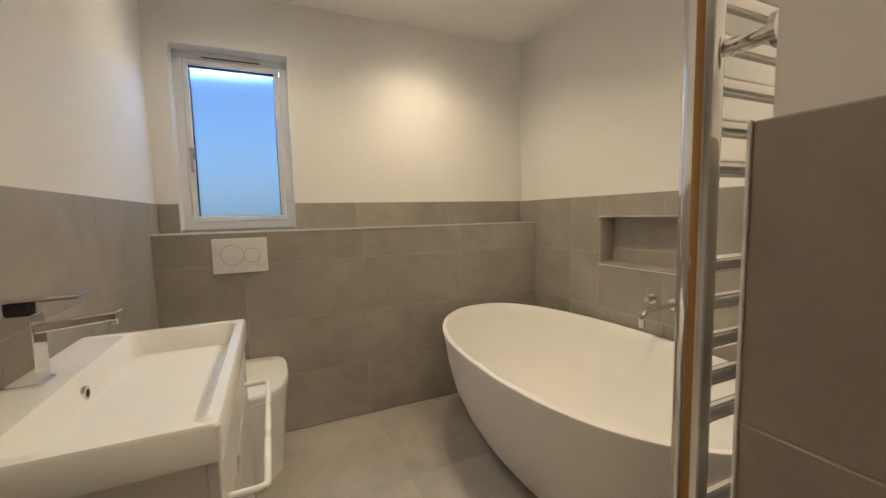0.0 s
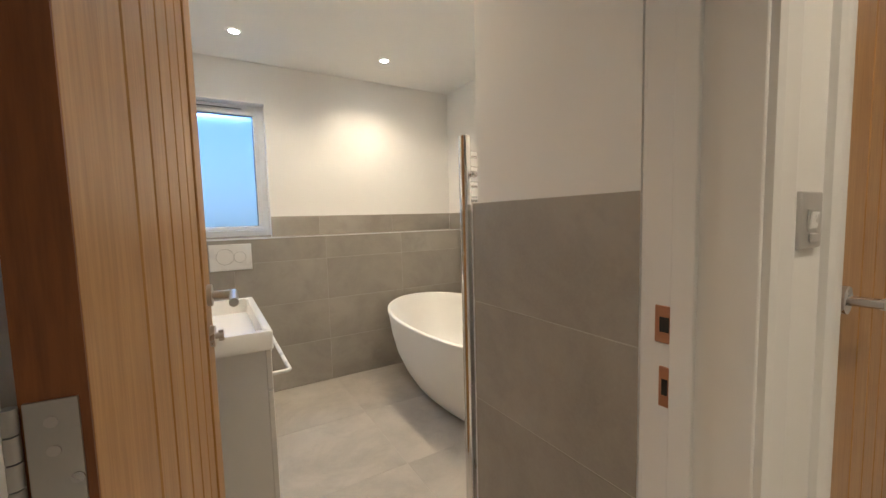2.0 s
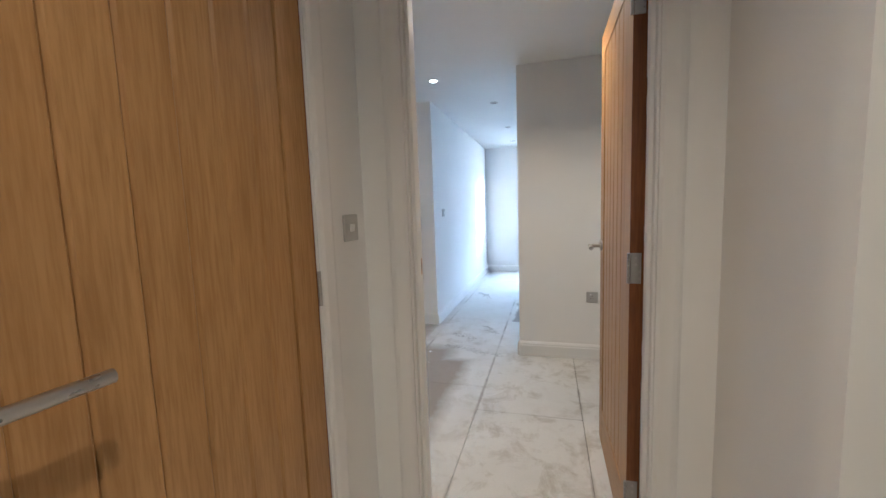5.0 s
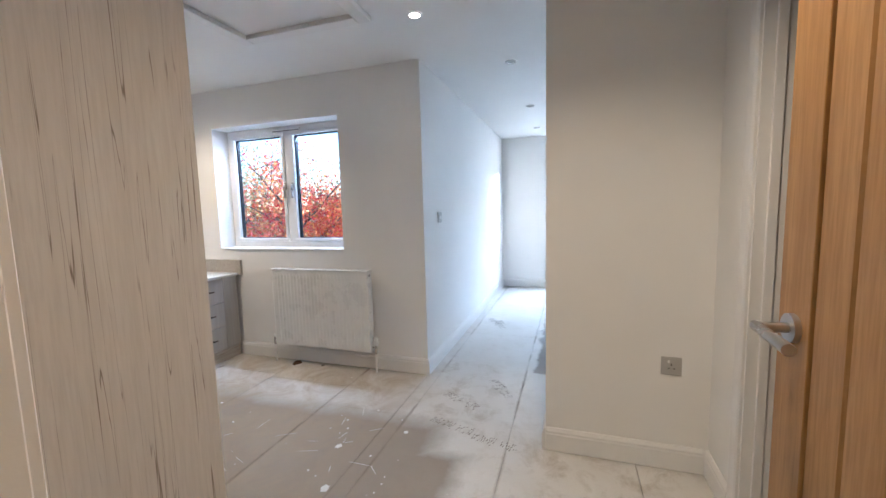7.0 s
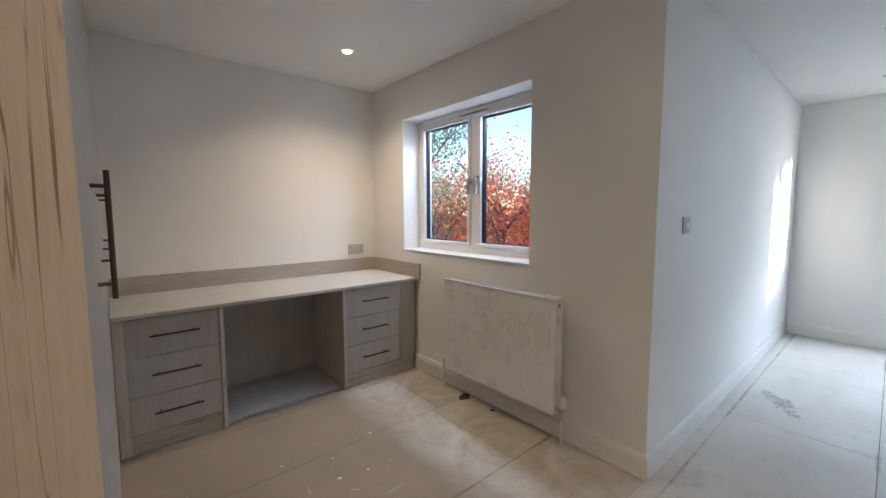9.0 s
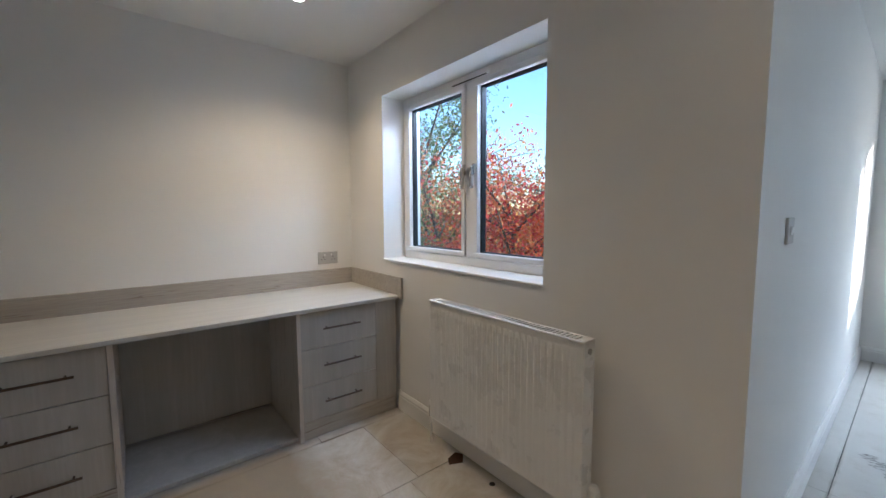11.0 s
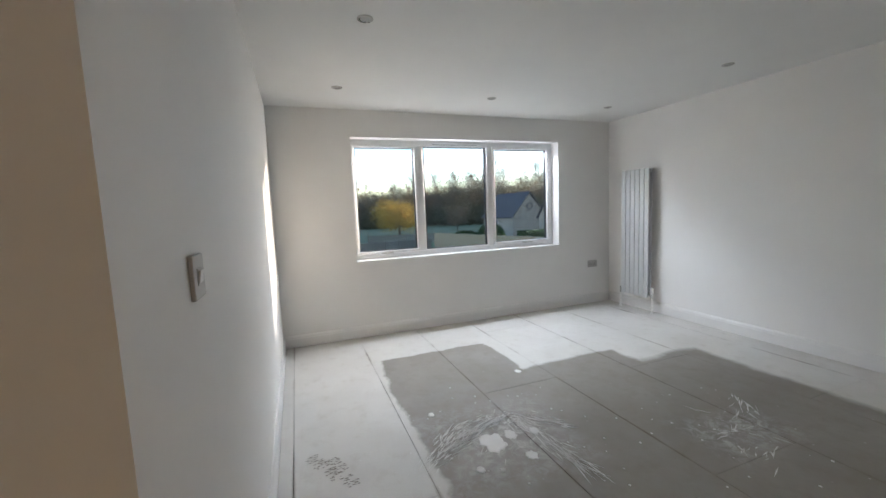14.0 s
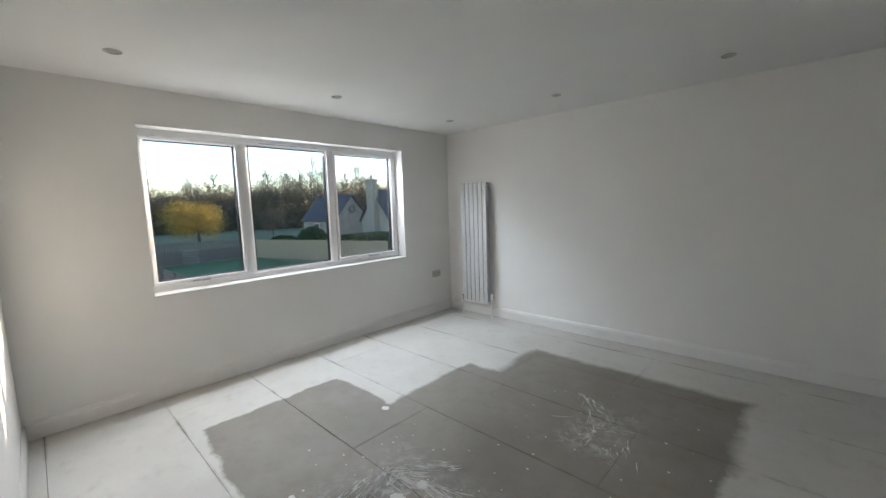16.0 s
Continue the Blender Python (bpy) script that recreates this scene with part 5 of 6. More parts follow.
towel_rail(1.452, 1.945, 0.238, 0.245, 1.452)

# ceiling extractor
e = thing("extractor_vent", (0.80, 1.15, H), "square white ceiling extractor grille", "ceiling vent")
bx("frame", (0.72, 0.88, 1.07, 1.23, H - 0.012, H), "white_plastic", e, "", 0.004, 2)
for k in range(7):
    bx("slat", (0.735, 0.865, 1.085 + 0.020 * k, 1.097 + 0.020 * k, H - 0.018, H - 0.0122), "white_plastic", e)


# ---- small things on the floor ----
def splat(bm, cx, cy, r, seed, z=0.0005, h=0.0016):
    """A flat blob of dried plaster with an uneven outline."""
    rnd = random.Random(seed)
    n = 22
    wob = [rnd.uniform(0.75, 1.2) for _ in range(n)]
    pts = [(cx + r * wob[k] * math.cos(2 * math.pi * k / n), cy + r * 0.8 * wob[k] * math.sin(2 * math.pi * k / n)) for k in range(n)]
    a = [bm.verts.new((x, y, z)) for x, y in pts]
    b = [bm.verts.new((cx + (x - cx) * 0.9, cy + (y - cy) * 0.9, z + h)) for x, y in pts]
    for k in range(n):
        bm.faces.new((a[k], a[(k + 1) % n], b[(k + 1) % n], b[k]))
    bm.faces.new(b)
    return bm


def streak(bm, x, y, an, L, w, z=0.0006):
    dx, dy = math.cos(an), math.sin(an)
    p = [(0, -w * 0.3), (L * 0.4, -w), (L, 0), (L * 0.5, w), (0, w * 0.3)]
    a = [bm.verts.new((x + u * dx - v * dy, y + u * dy + v * dx, z)) for u, v in p]
    b = [bm.verts.new((x + u * dx - v * dy, y + u * dy + v * dx, z + 0.0007)) for u, v in p]
    bm.faces.new(b)
    for k in range(5):
        bm.faces.new((a[k], a[(k + 1) % 5], b[(k + 1) % 5], b[k]))


M["plaster"] = paint("dried_plaster", (0.74, 0.73, 0.70), 0.85, 0.05, 0.8)


def plaster_splash(cx, cy, blobs, arms, streaks, reach, seed, label):
    """Blobs at dx, dy; arms are bands of fine scrapes from one place to another; streaks are loose scrapes and specks."""
    d = thing("plaster_splash", (cx, cy, 0), label, "plaster splash", "dried plaster on the floor")
    rnd = random.Random(seed)
    for k, (dx, dy, r) in enumerate(blobs):
        part("blob", splat(bmesh.new(), cx + dx, cy + dy, r, seed + k), "plaster", d)
    bm = bmesh.new()
    for x0, y0, x1, y1, wide, count in arms:
        an, L = math.atan2(y1 - y0, x1 - x0), math.hypot(x1 - x0, y1 - y0)
        for k in range(count):
            f = rnd.uniform(-0.05, 0.9)
            o = rnd.gauss(0, wide)
            streak(bm, x0 + (x1 - x0) * f - math.sin(an) * o, y0 + (y1 - y0) * f + math.cos(an) * o, an + rnd.gauss(0, 0.22), L * rnd.uniform(0.08, 0.35), rnd.uniform(0.0010, 0.0045))
    for k in range(streaks):
        an = rnd.uniform(0, 2 * math.pi)
        s = reach * rnd.uniform(0.05, 0.6)
        streak(bm, cx + s * math.cos(an), cy + s * math.sin(an), an + rnd.uniform(-0.9, 0.9), reach * rnd.uniform(0.05, 0.22), rnd.uniform(0.0006, 0.0020))
    for k in range(streaks * 2):
        an, s = rnd.uniform(0, 2 * math.pi), reach * rnd.uniform(0.2, 1.6)
        splat(bm, cx + s * math.cos(an), cy + s * math.sin(an), rnd.uniform(0.002, 0.009), seed + 50 + k)
    tagged(part("scraped_plaster", bm, "plaster", d, "thin scraped streaks and specks"), kind="stuff")


plaster_splash(6.76, -1.20, [(0.0, 0.06, 0.088), (0.03, -0.06, 0.046), (-0.18, -0.065, 0.042), (0.01, -0.205, 0.038), (0.43, 0.285, 0.026), (-0.175, 0.23, 0.028), (-0.22, 0.13, 0.018)],
               [(6.70, -0.72, 6.97, -0.99, 0.030, 60), (6.79, -0.86, 6.99, -1.30, 0.028, 80), (6.97, -0.99, 7.00, -1.24, 0.03, 30), (6.99, -1.36, 6.73, -1.62, 0.028, 60), (6.93, -1.38, 6.33, -1.47, 0.030, 80), (6.90, -1.28, 6.98, -1.40, 0.04, 30)],
               30, 0.5, 5, "white dried plaster splash with scraped streaks on bare board")
plaster_splash(6.28, -2.45, [(0.02, 0.03, 0.014)], [(6.54, -2.84, 6.29, -2.40, 0.022, 12), (6.29, -2.40, 6.31, -2.28, 0.02, 7), (6.50, -2.80, 6.14, -2.51, 0.02, 8), (6.14, -2.51, 6.07, -2.22, 0.022, 9), (6.29, -2.40, 6.07, -2.22, 0.02, 4)],
               14, 0.42, 9, "thin star-shaped plaster scrape on bare board")
plaster_splash(4.45, 0.15, [(0.0, 0.0, 0.020), (0.22, -0.30, 0.016), (-0.30, -0.12, 0.024)], [], 12, 0.6, 15, "scattered plaster specks on the dressing area floor")
plaster_splash(4.25, 0.85, [(0.1, 0.1, 0.012), (-0.2, -0.1, 0.014)], [], 9, 0.5, 19, "scattered plaster specks beside the desk")

M["trodden"] = paint("trodden_grey_dirt", (0.20, 0.18, 0.15), 0.9, 0.3, 0.8)


def shoe_print(x, y, turn, seed, label):
    """A dusty sole mark: broken slanted bars within the outline of a sole."""
    d = thing("shoe_print", pose(x, y, 0, 0, 0, turn), label, "shoe print", "shoe prints on the floor")
    rnd = random.Random(seed)
    bm = bmesh.new()
    for k in range(20):
        u = -0.14 + 0.014 * k
        half = 0.040 - 0.012 * abs(math.sin(9 * u)) if u > -0.03 else 0.032
        if -0.055 < u < -0.025:
            continue
        a = -half * rnd.uniform(0.5, 1.0)
        while a < half:
            L = rnd.uniform(0.010, 0.030)
            if rnd.random() < 0.72:
                streak(bm, u + rnd.uniform(-0.003, 0.003), a, 1.25 + rnd.uniform(-0.2, 0.2), L, rnd.uniform(0.0016, 0.0036), 0.0003)
            a += L + 0.003
    tagged(local(d, part("sole_mark", bm, "trodden", None, "broken grey tread bars")), kind="stuff")


for k, (x, y, turn) in enumerate(((6.95, -0.24, 25), (6.87, -0.33, 20), (5.12, -0.36, 60), (4.82, -0.38, 75), (5.36, -0.585, 30), (4.72, -0.64, 80))):
    shoe_print(x, y, turn, 90 + k, "grey dusty shoe print on the white floor")

g = thing("plaster_splash", (7.52, -1.76, 0), "small dried plaster fleck on bare board", "plaster splash", "dried plaster on the floor")
part("blob", splat(bmesh.new(), 7.52, -1.76, 0.032, 77), "plaster", g)

# a split sheet corner and a cut hole by the radiator pipe
h = thing("floor_hole", (5.38, 1.16, 0.0), "broken brown hole in the floor sheet by the radiator", "floor hole")
bm = bmesh.new()
pts = [(5.32, 1.145), (5.385, 1.115), (5.432, 1.165), (5.41, 1.205), (5.345, 1.185)]
lo = [bm.verts.new((x, y, 0.0006)) for x, y in pts]
hi = [bm.verts.new((x, y, 0.0014)) for x, y in pts]
bm.faces.new(hi)
for k in range(5):
    bm.faces.new((lo[k], lo[(k + 1) % 5], hi[(k + 1) % 5], hi[k]))
M["rust"] = paint("torn_brown_chipboard", (0.12, 0.06, 0.03), 0.9, 0.4, 1.0)
part("torn_board", bm, "rust", h)
part("drilled_hole", rod(bmesh.new(), (5.385, 0.91, 0.0002), (5.385, 0.91, 0.0012), 0.014, 14), "dark", h)


# ---- outside ----
GZ = -2.75


def ground_material():
    m, nt, p = surface("rough_grass", 0.9, 0, 0.2)
    v = coords(nt)
    big = noise_tex(nt, v, 0.07, 4)
    fine = noise_tex(nt, v, 6, 5, 0.7)
    c = ramp(nt, big, [(0.35, (0.13, 0.165, 0.085)), (0.65, (0.22, 0.225, 0.135))])
    c = mix(nt, ramp(nt, fine, [(0.35, grey(0)), (0.75, grey(0.5))]), c, (0.09, 0.115, 0.055))
    links(nt, c, p.inputs["Base Color"])
    bump(nt, p, fine, 0.6, 0.05)
    return m


M["grass"] = ground_material()
M["lawn"] = paint("mown_lawn", (0.040, 0.115, 0.036), 0.9, 0.25, 1.0)
M["fence"] = grain("weathered_fence", "z", (0.145, 0.125, 0.105), (0.21, 0.185, 0.155), (0.10, 0.085, 0.07), 0.8)
M["new_fence"] = grain("pale_new_fence", "z", (0.34, 0.26, 0.165), (0.46, 0.36, 0.24), (0.26, 0.19, 0.115), 0.8)
M["stone"] = paint("rubble_stone_wall", (0.31, 0.275, 0.23), 0.9, 0.25, 1.0)
M["slate"] = paint("dark_roof_slates", (0.055, 0.055, 0.062), 0.7, 0.25, 1.0)
M["bark"] = paint("grey_brown_bark", (0.085, 0.068, 0.052), 0.9, 0.3, 1.0)
M["path"] = paint("pale_paving", (0.36, 0.35, 0.33), 0.85, 0.1, 0.6)
M["render_white"] = paint("white_house_frames", (0.70, 0.70, 0.68), 0.6, 0.05)


def leaves_material(name, a, b, c):
    m, nt, p = surface(name, 0.6, 0, 0.3)
    g = nt.nodes.new("ShaderNodeNewGeometry")
    links(nt, ramp(nt, g.outputs["Random Per Island"], [(0.1, a), (0.5, b), (0.9, c)]), p.inputs["Base Color"])
    tr = nt.nodes.new("ShaderNodeBsdfTranslucent")
    links(nt, ramp(nt, g.outputs["Random Per Island"], [(0.1, a), (0.5, b), (0.9, c)]), tr.inputs["Color"])
    mx = nt.nodes.new("ShaderNodeMixShader")
    mx.inputs[0].default_value = 0.5
    links(nt, p.outputs[0], mx.inputs[1])
    links(nt, tr.outputs[0], mx.inputs[2])
    links(nt, mx.outputs[0], nt.nodes["Material Output"].inputs["Surface"])
    return m


M["leaf_red"] = leaves_material("autumn_red_leaves", (0.46, 0.04, 0.05), (0.70, 0.09, 0.085), (0.72, 0.27, 0.10))
M["leaf_orange"] = leaves_material("autumn_orange_leaves", (0.62, 0.16, 0.03), (0.55, 0.08, 0.03), (0.74, 0.38, 0.09))
M["leaf_green"] = leaves_material("olive_green_leaves", (0.10, 0.15, 0.05), (0.17, 0.23, 0.08), (0.28, 0.30, 0.11))
M["leaf_yellow"] = leaves_material("golden_willow_leaves", (0.42, 0.24, 0.035), (0.55, 0.35, 0.06), (0.62, 0.46, 0.12))
M["leaf_dark"] = leaves_material("dark_evergreen_leaves", (0.025, 0.055, 0.02), (0.045, 0.085, 0.03), (0.075, 0.12, 0.04))
M["leaf_wood"] = leaves_material("late_autumn_woodland", (0.12, 0.125, 0.095), (0.17, 0.145, 0.11), (0.25, 0.165, 0.10))
M["leaf_rust"] = leaves_material("rust_oak_leaves", (0.20, 0.10, 0.05), (0.28, 0.14, 0.07), (0.34, 0.19, 0.09))
M["leaf_scrub"] = leaves_material("olive_grey_scrub", (0.075, 0.09, 0.06), (0.10, 0.115, 0.075), (0.14, 0.14, 0.09))
M["leaf_tan"] = leaves_material("dry_tan_leaves", (0.20, 0.14, 0.06), (0.28, 0.21, 0.10), (0.22, 0.24, 0.12))

structure("ground", box(bmesh.new(), -900, 2000, -1500, 1500, GZ - 0.5, GZ), "grass", "rough green and straw-coloured grassland", "ground")


def sprigs(points, size, seed, flat=0.5):
    """Small four-sided leaves at the given places, each turned its own way, as one mesh."""
    rnd = np.random.RandomState(seed)
    n = len(points)
    a = rnd.normal(size=(n, 3))
    a /= np.linalg.norm(a, axis=1)[:, None]
    b = np.cross(a, rnd.normal(size=(n, 3)))
    b /= np.linalg.norm(b, axis=1)[:, None]
    s = size * rnd.uniform(0.6, 1.4, n)[:, None]
    verts = np.stack([points - a * s, points - b * s * flat, points + a * s, points + b * s * flat], 1).reshape(-1, 3)
    faces = np.arange(4 * n).reshape(-1, 4)
    me = bpy.data.meshes.new("crown")
    me.from_pydata(verts.tolist(), [], faces.tolist())
    return me


def limbs(bm, base, height, spread, rnd, levels=2, r=0.12, n=7, lean=0.35):
    """A tapered trunk with limbs; gives back the limbs' outer places."""
    base = Vector(base)
    ends = []
    top = base + Vector((rnd.uniform(-0.1, 0.1) * height, rnd.uniform(-0.1, 0.1) * height, height * 0.75))
    mid = base.lerp(top, 0.5) + Vector((rnd.uniform(-0.05, 0.05) * height, rnd.uniform(-0.05, 0.05) * height, 0))
    rod(bm, base, mid, r, 8, r * 0.7)
    rod(bm, mid, top, r * 0.7, 8, r * 0.25)
    for k in range(n):
        f = rnd.uniform(0.25, 0.95)
        s = base.lerp(mid, f * 2) if f < 0.5 else mid.lerp(top, f * 2 - 1)
        an = 2 * math.pi * (k + rnd.random()) / n
        L = spread * rnd.uniform(0.5, 1.0)
        e = s + Vector((math.cos(an) * L, math.sin(an) * L, height * lean * rnd.uniform(0.3, 1.0)))
        rod(bm, s, e, r * 0.34, 6, r * 0.10)
        ends.append((s, e))
        for j in range(levels):
            s2 = s.lerp(e, rnd.uniform(0.4, 0.9))
            e2 = s2 + Vector((rnd.uniform(-1, 1), rnd.uniform(-1, 1), rnd.uniform(0.0, 1.0))) * spread * 0.45
            rod(bm, s2, e2, r * 0.12, 5, r * 0.04)
            ends.append((s2, e2))
    return ends


def tree(name, at, height, spread, leaf, count, size, seed, label, trunk_r=0.12, droop=0.0, mixes=(), lean=0.35, n=9):
    rnd = random.Random(seed)
    d = thing(name, at, label, "tree")
    bm = bmesh.new()
    ends = limbs(bm, at, height, spread, rnd, 3, trunk_r, n, lean)
    part("trunk", bm, "bark", d, "", True)
    nr = np.random.RandomState(seed)
    for material, share in ((leaf, 1.0 - sum(s for _, s in mixes)), *mixes):
        m = int(count * share)
        pick = nr.randint(0, len(ends), m)
        A = np.array([[*s] for s, _ in ends])[pick]
        B = np.array([[*e] for _, e in ends])[pick]
        f = nr.uniform(0.35, 1.1, m)[:, None]
        pts = A + (B - A) * f + nr.normal(size=(m, 3)) * spread * np.array([0.16, 0.16, 0.12])
        pts[:, 2] -= droop * nr.random_sample(m) ** 2 * height
        me = sprigs(pts, size, seed + m)
        me.materials.append(M[material])
        cr = new("crown", me)
        cr.parent = d
        cr.matrix_parent_inverse = d.matrix_basis.inverted()
    return d


# trees close to the two-pane window
tree("autumn_tree", (9.6, 4.4, GZ), 5.6, 1.5, "leaf_red", 11000, 0.034, 11, "small garden tree with red and orange autumn leaves", 0.09, 0.10, (("leaf_orange", 0.30),), 0.30, 20)
tree("autumn_tree", (10.8, 2.9, GZ), 5.1, 1.5, "leaf_red", 9000, 0.034, 12, "small garden tree with crimson autumn leaves", 0.08, 0.10, (("leaf_orange", 0.3), ("leaf_tan", 0.3)), 0.30, 18)
tree("ash_tree", (10.4, 7.6, GZ), 7.4, 1.9, "leaf_green", 13000, 0.042, 13, "slender green-leaved ash tree", 0.10, 0.05, (("leaf_tan", 0.2),), 0.35, 18)
tree("hedge_tree", (15.0, 5.6, GZ), 6.0, 2.6, "leaf_tan", 13000, 0.05, 14, "thinning hedgerow tree with dry tan leaves", 0.11, 0.08, (("leaf_orange", 0.25),), 0.30, 18)
tree("hedge_tree", (13.5, 10.5, GZ), 6.0, 2.6, "leaf_tan", 10000, 0.05, 15, "hedgerow tree in mixed green and tan leaf", 0.11, 0.05, (("leaf_green", 0.45),), 0.30, 16)
tree("autumn_tree", (12.2, 5.0, GZ), 5.0, 1.9, "leaf_orange", 10000, 0.038, 16, "bushy garden tree with orange autumn leaves", 0.09, 0.1, (("leaf_red", 0.25), ("leaf_tan", 0.2)), 0.28, 18)
tree("autumn_tree", (8.8, 5.5, GZ), 5.4, 1.3, "leaf_red", 11000, 0.032, 17, "bushy garden tree with dark red and orange leaves", 0.08, 0.08, (("leaf_orange", 0.35), ("leaf_green", 0.2)), 0.28, 17)
# garden seen from the wide window
tree("golden_willow", (69.2, -16.6, GZ), 5.8, 4.0, "leaf_yellow", 9000, 0.11, 21, "rounded tree in golden yellow autumn leaf", 0.22, 0.22, (), 0.22, 18)
tree("bare_shrub", (70.6, -27.9, GZ), 4.6, 2.4, "leaf_wood", 1600, 0.11, 22, "brown leafless rounded shrub at the field edge", 0.10, 0.1, (), 0.30, 18)


def bush(at, r, seed, label, name="evergreen_bush"):
    d = thing(name, at, label, "shrub")
    nr = np.random.RandomState(seed)
    n = 3000
    q = nr.normal(size=(n, 3))
    q /= np.linalg.norm(q, axis=1)[:, None]
    q[:, 2] = np.abs(q[:, 2])
    pts = np.array(at) + q * np.array(r) * nr.uniform(0.75, 1.05, n)[:, None]
    me = sprigs(pts, 0.10, seed, 0.6)
    me.materials.append(M["leaf_dark"])
    o = new("foliage", me)
    o.parent = d
    o.matrix_parent_inverse = d.matrix_basis.inverted()
    bm = bmesh.new()
    bmesh.ops.create_icosphere(bm, subdivisions=2, radius=1, matrix=Matrix.Translation(at) @ Matrix.Diagonal((r[0] * 0.72, r[1] * 0.72, r[2] * 0.72, 1)))
    part("inner_stems", bm, "leaf_dark", d)


bush((47.4, -22.5, GZ), (1.8, 1.8, 2.1), 31, "dark green rounded evergreen bush beside the fence")
bush((51.5, -20.6, GZ), (1.6, 1.6, 1.1), 32, "low green garden shrub behind the fence")
bush((49.0, -20.2, GZ), (1.4, 1.4, 1.2), 33, "low green garden shrub behind the fence")


def hedge(x0, x1, y0, y1, h):
    d = thing("clipped_hedge", ((x0 + x1) / 2, (y0 + y1) / 2, GZ), "clipped dark green hedge beside the stone house", "hedge")
    nr = np.random.RandomState(5)
    pts = nr.uniform((x0, y0, GZ), (x1, y1, GZ + h), (4000, 3))
    k = nr.randint(0, 3, 4000)
    pts[k == 0, 0] = x0
    pts[k == 1, 2] = GZ + h
    pts[k == 2, 1] = np.where(pts[k == 2, 1] > (y0 + y1) / 2, y1, y0)
    me = sprigs(pts, 0.09, 6, 0.7)
    me.materials.append(M["leaf_dark"])
    o = new("foliage", me)
    o.parent = d
    o.matrix_parent_inverse = d.matrix_basis.inverted()
    bx("inner_stems", (x0 + 0.1, x1 - 0.1, y0 + 0.1, y1 - 0.1, GZ, GZ + h - 0.1), "leaf_dark", d)


hedge(34.5, 37.0, -24.2, -19.8, 1.7)


def sticks(rows):
    """Tapered three-sided branches as one mesh; each row holds two ends and two radii."""
    q = np.array(rows)
    a, b, ra, rb = q[:, 0:3], q[:, 3:6], q[:, 6:7], q[:, 7:8]
    way = b - a
    way /= np.linalg.norm(way, axis=1)[:, None]
    u = np.cross(way, np.array([0.31, 0.87, 0.11]))
    u /= np.linalg.norm(u, axis=1)[:, None]
    w = np.cross(way, u)
    ends = [c + r * (math.cos(k * 2.0944) * u + math.sin(k * 2.0944) * w) for c, r in ((a, ra), (b, rb)) for k in range(3)]
    n = len(q)
    verts = np.stack(ends, 1).reshape(-1, 3)
    o = np.arange(n)[:, None] * 6
    faces = np.concatenate([o + np.array(f) for f in ((0, 1, 4, 3), (1, 2, 5, 4), (2, 0, 3, 5))])
    me = bpy.data.meshes.new("branches")
    me.from_pydata(verts.tolist(), [], faces.tolist())
    return me


def woodland():
    """The far belt of trees: bare airy crowns over a dense understorey, uneven along the skyline."""
    nr = np.random.RandomState(8)
    crowns, scrub, rust, rows = [], [], [], []
    for k in range(360):
        an = radians(-60 + 85 * nr.random_sample())
        r = nr.uniform(100, 150)
        x, y = r * math.cos(an), r * math.sin(an)
        tall = nr.random_sample() > 0.88
        h = nr.uniform(8.5, 12.0) + 1.6 * math.sin(an * 9) + (4.0 if tall else 0)
        base = np.array((x, y, GZ))
        top = base + np.array((nr.normal() * 0.5, nr.normal() * 0.5, h * 0.92))
        rows.append((*base, *top, 0.22, 0.02))
        for j in range(26 if tall else 14):
            f = nr.uniform(0.35, 0.95)
            a2 = nr.uniform(0, 6.28)
            L = 4.6 * (1.1 - f)
            s = base + (top - base) * f
            e = s + np.array((math.cos(a2) * L, math.sin(a2) * L, h * 0.13))
            rows.append((*s, *e, 0.075, 0.02))
            for i in range(3):
                q = s + (e - s) * nr.uniform(0.4, 0.95)
                rows.append((*q, *(q + np.array((nr.normal() * 0.8, nr.normal() * 0.8, h * 0.08))), 0.035, 0.012))
        m = 420 if tall else 620
        q = nr.normal(size=(m, 3)) * np.array([2.7, 2.7, h * 0.12]) + np.array([x, y, GZ + h * 0.70])
        (rust if nr.random_sample() > 0.9 else crowns).append(q)
        u = 700
        q = nr.normal(size=(u, 3)) * np.array([2.4, 2.4, 1.0]) + np.array([x, y, 0])
        q[:, 2] = GZ + np.abs(nr.normal(size=u)) * 2.6
        scrub.append(q)
    for pts, size, material, label in ((crowns, 0.15, "leaf_wood", "thin late-autumn crowns of the far woodland"), (rust, 0.17, "leaf_rust", "rust-brown oak crowns of the far woodland"), (scrub, 0.26, "leaf_scrub", "dense olive-grey scrub under the far woodland")):
        me = sprigs(np.concatenate(pts), size, 9, 0.6)
        me.materials.append(M[material])
        tagged(new("woodland", me), label, "woodland", "", "stuff")
    me = sticks(rows)
    me.materials.append(M["bark"])
    tagged(new("woodland_trunks", me), "bare trunks and branches of the far woodland", "woodland", "", "stuff")


woodland()


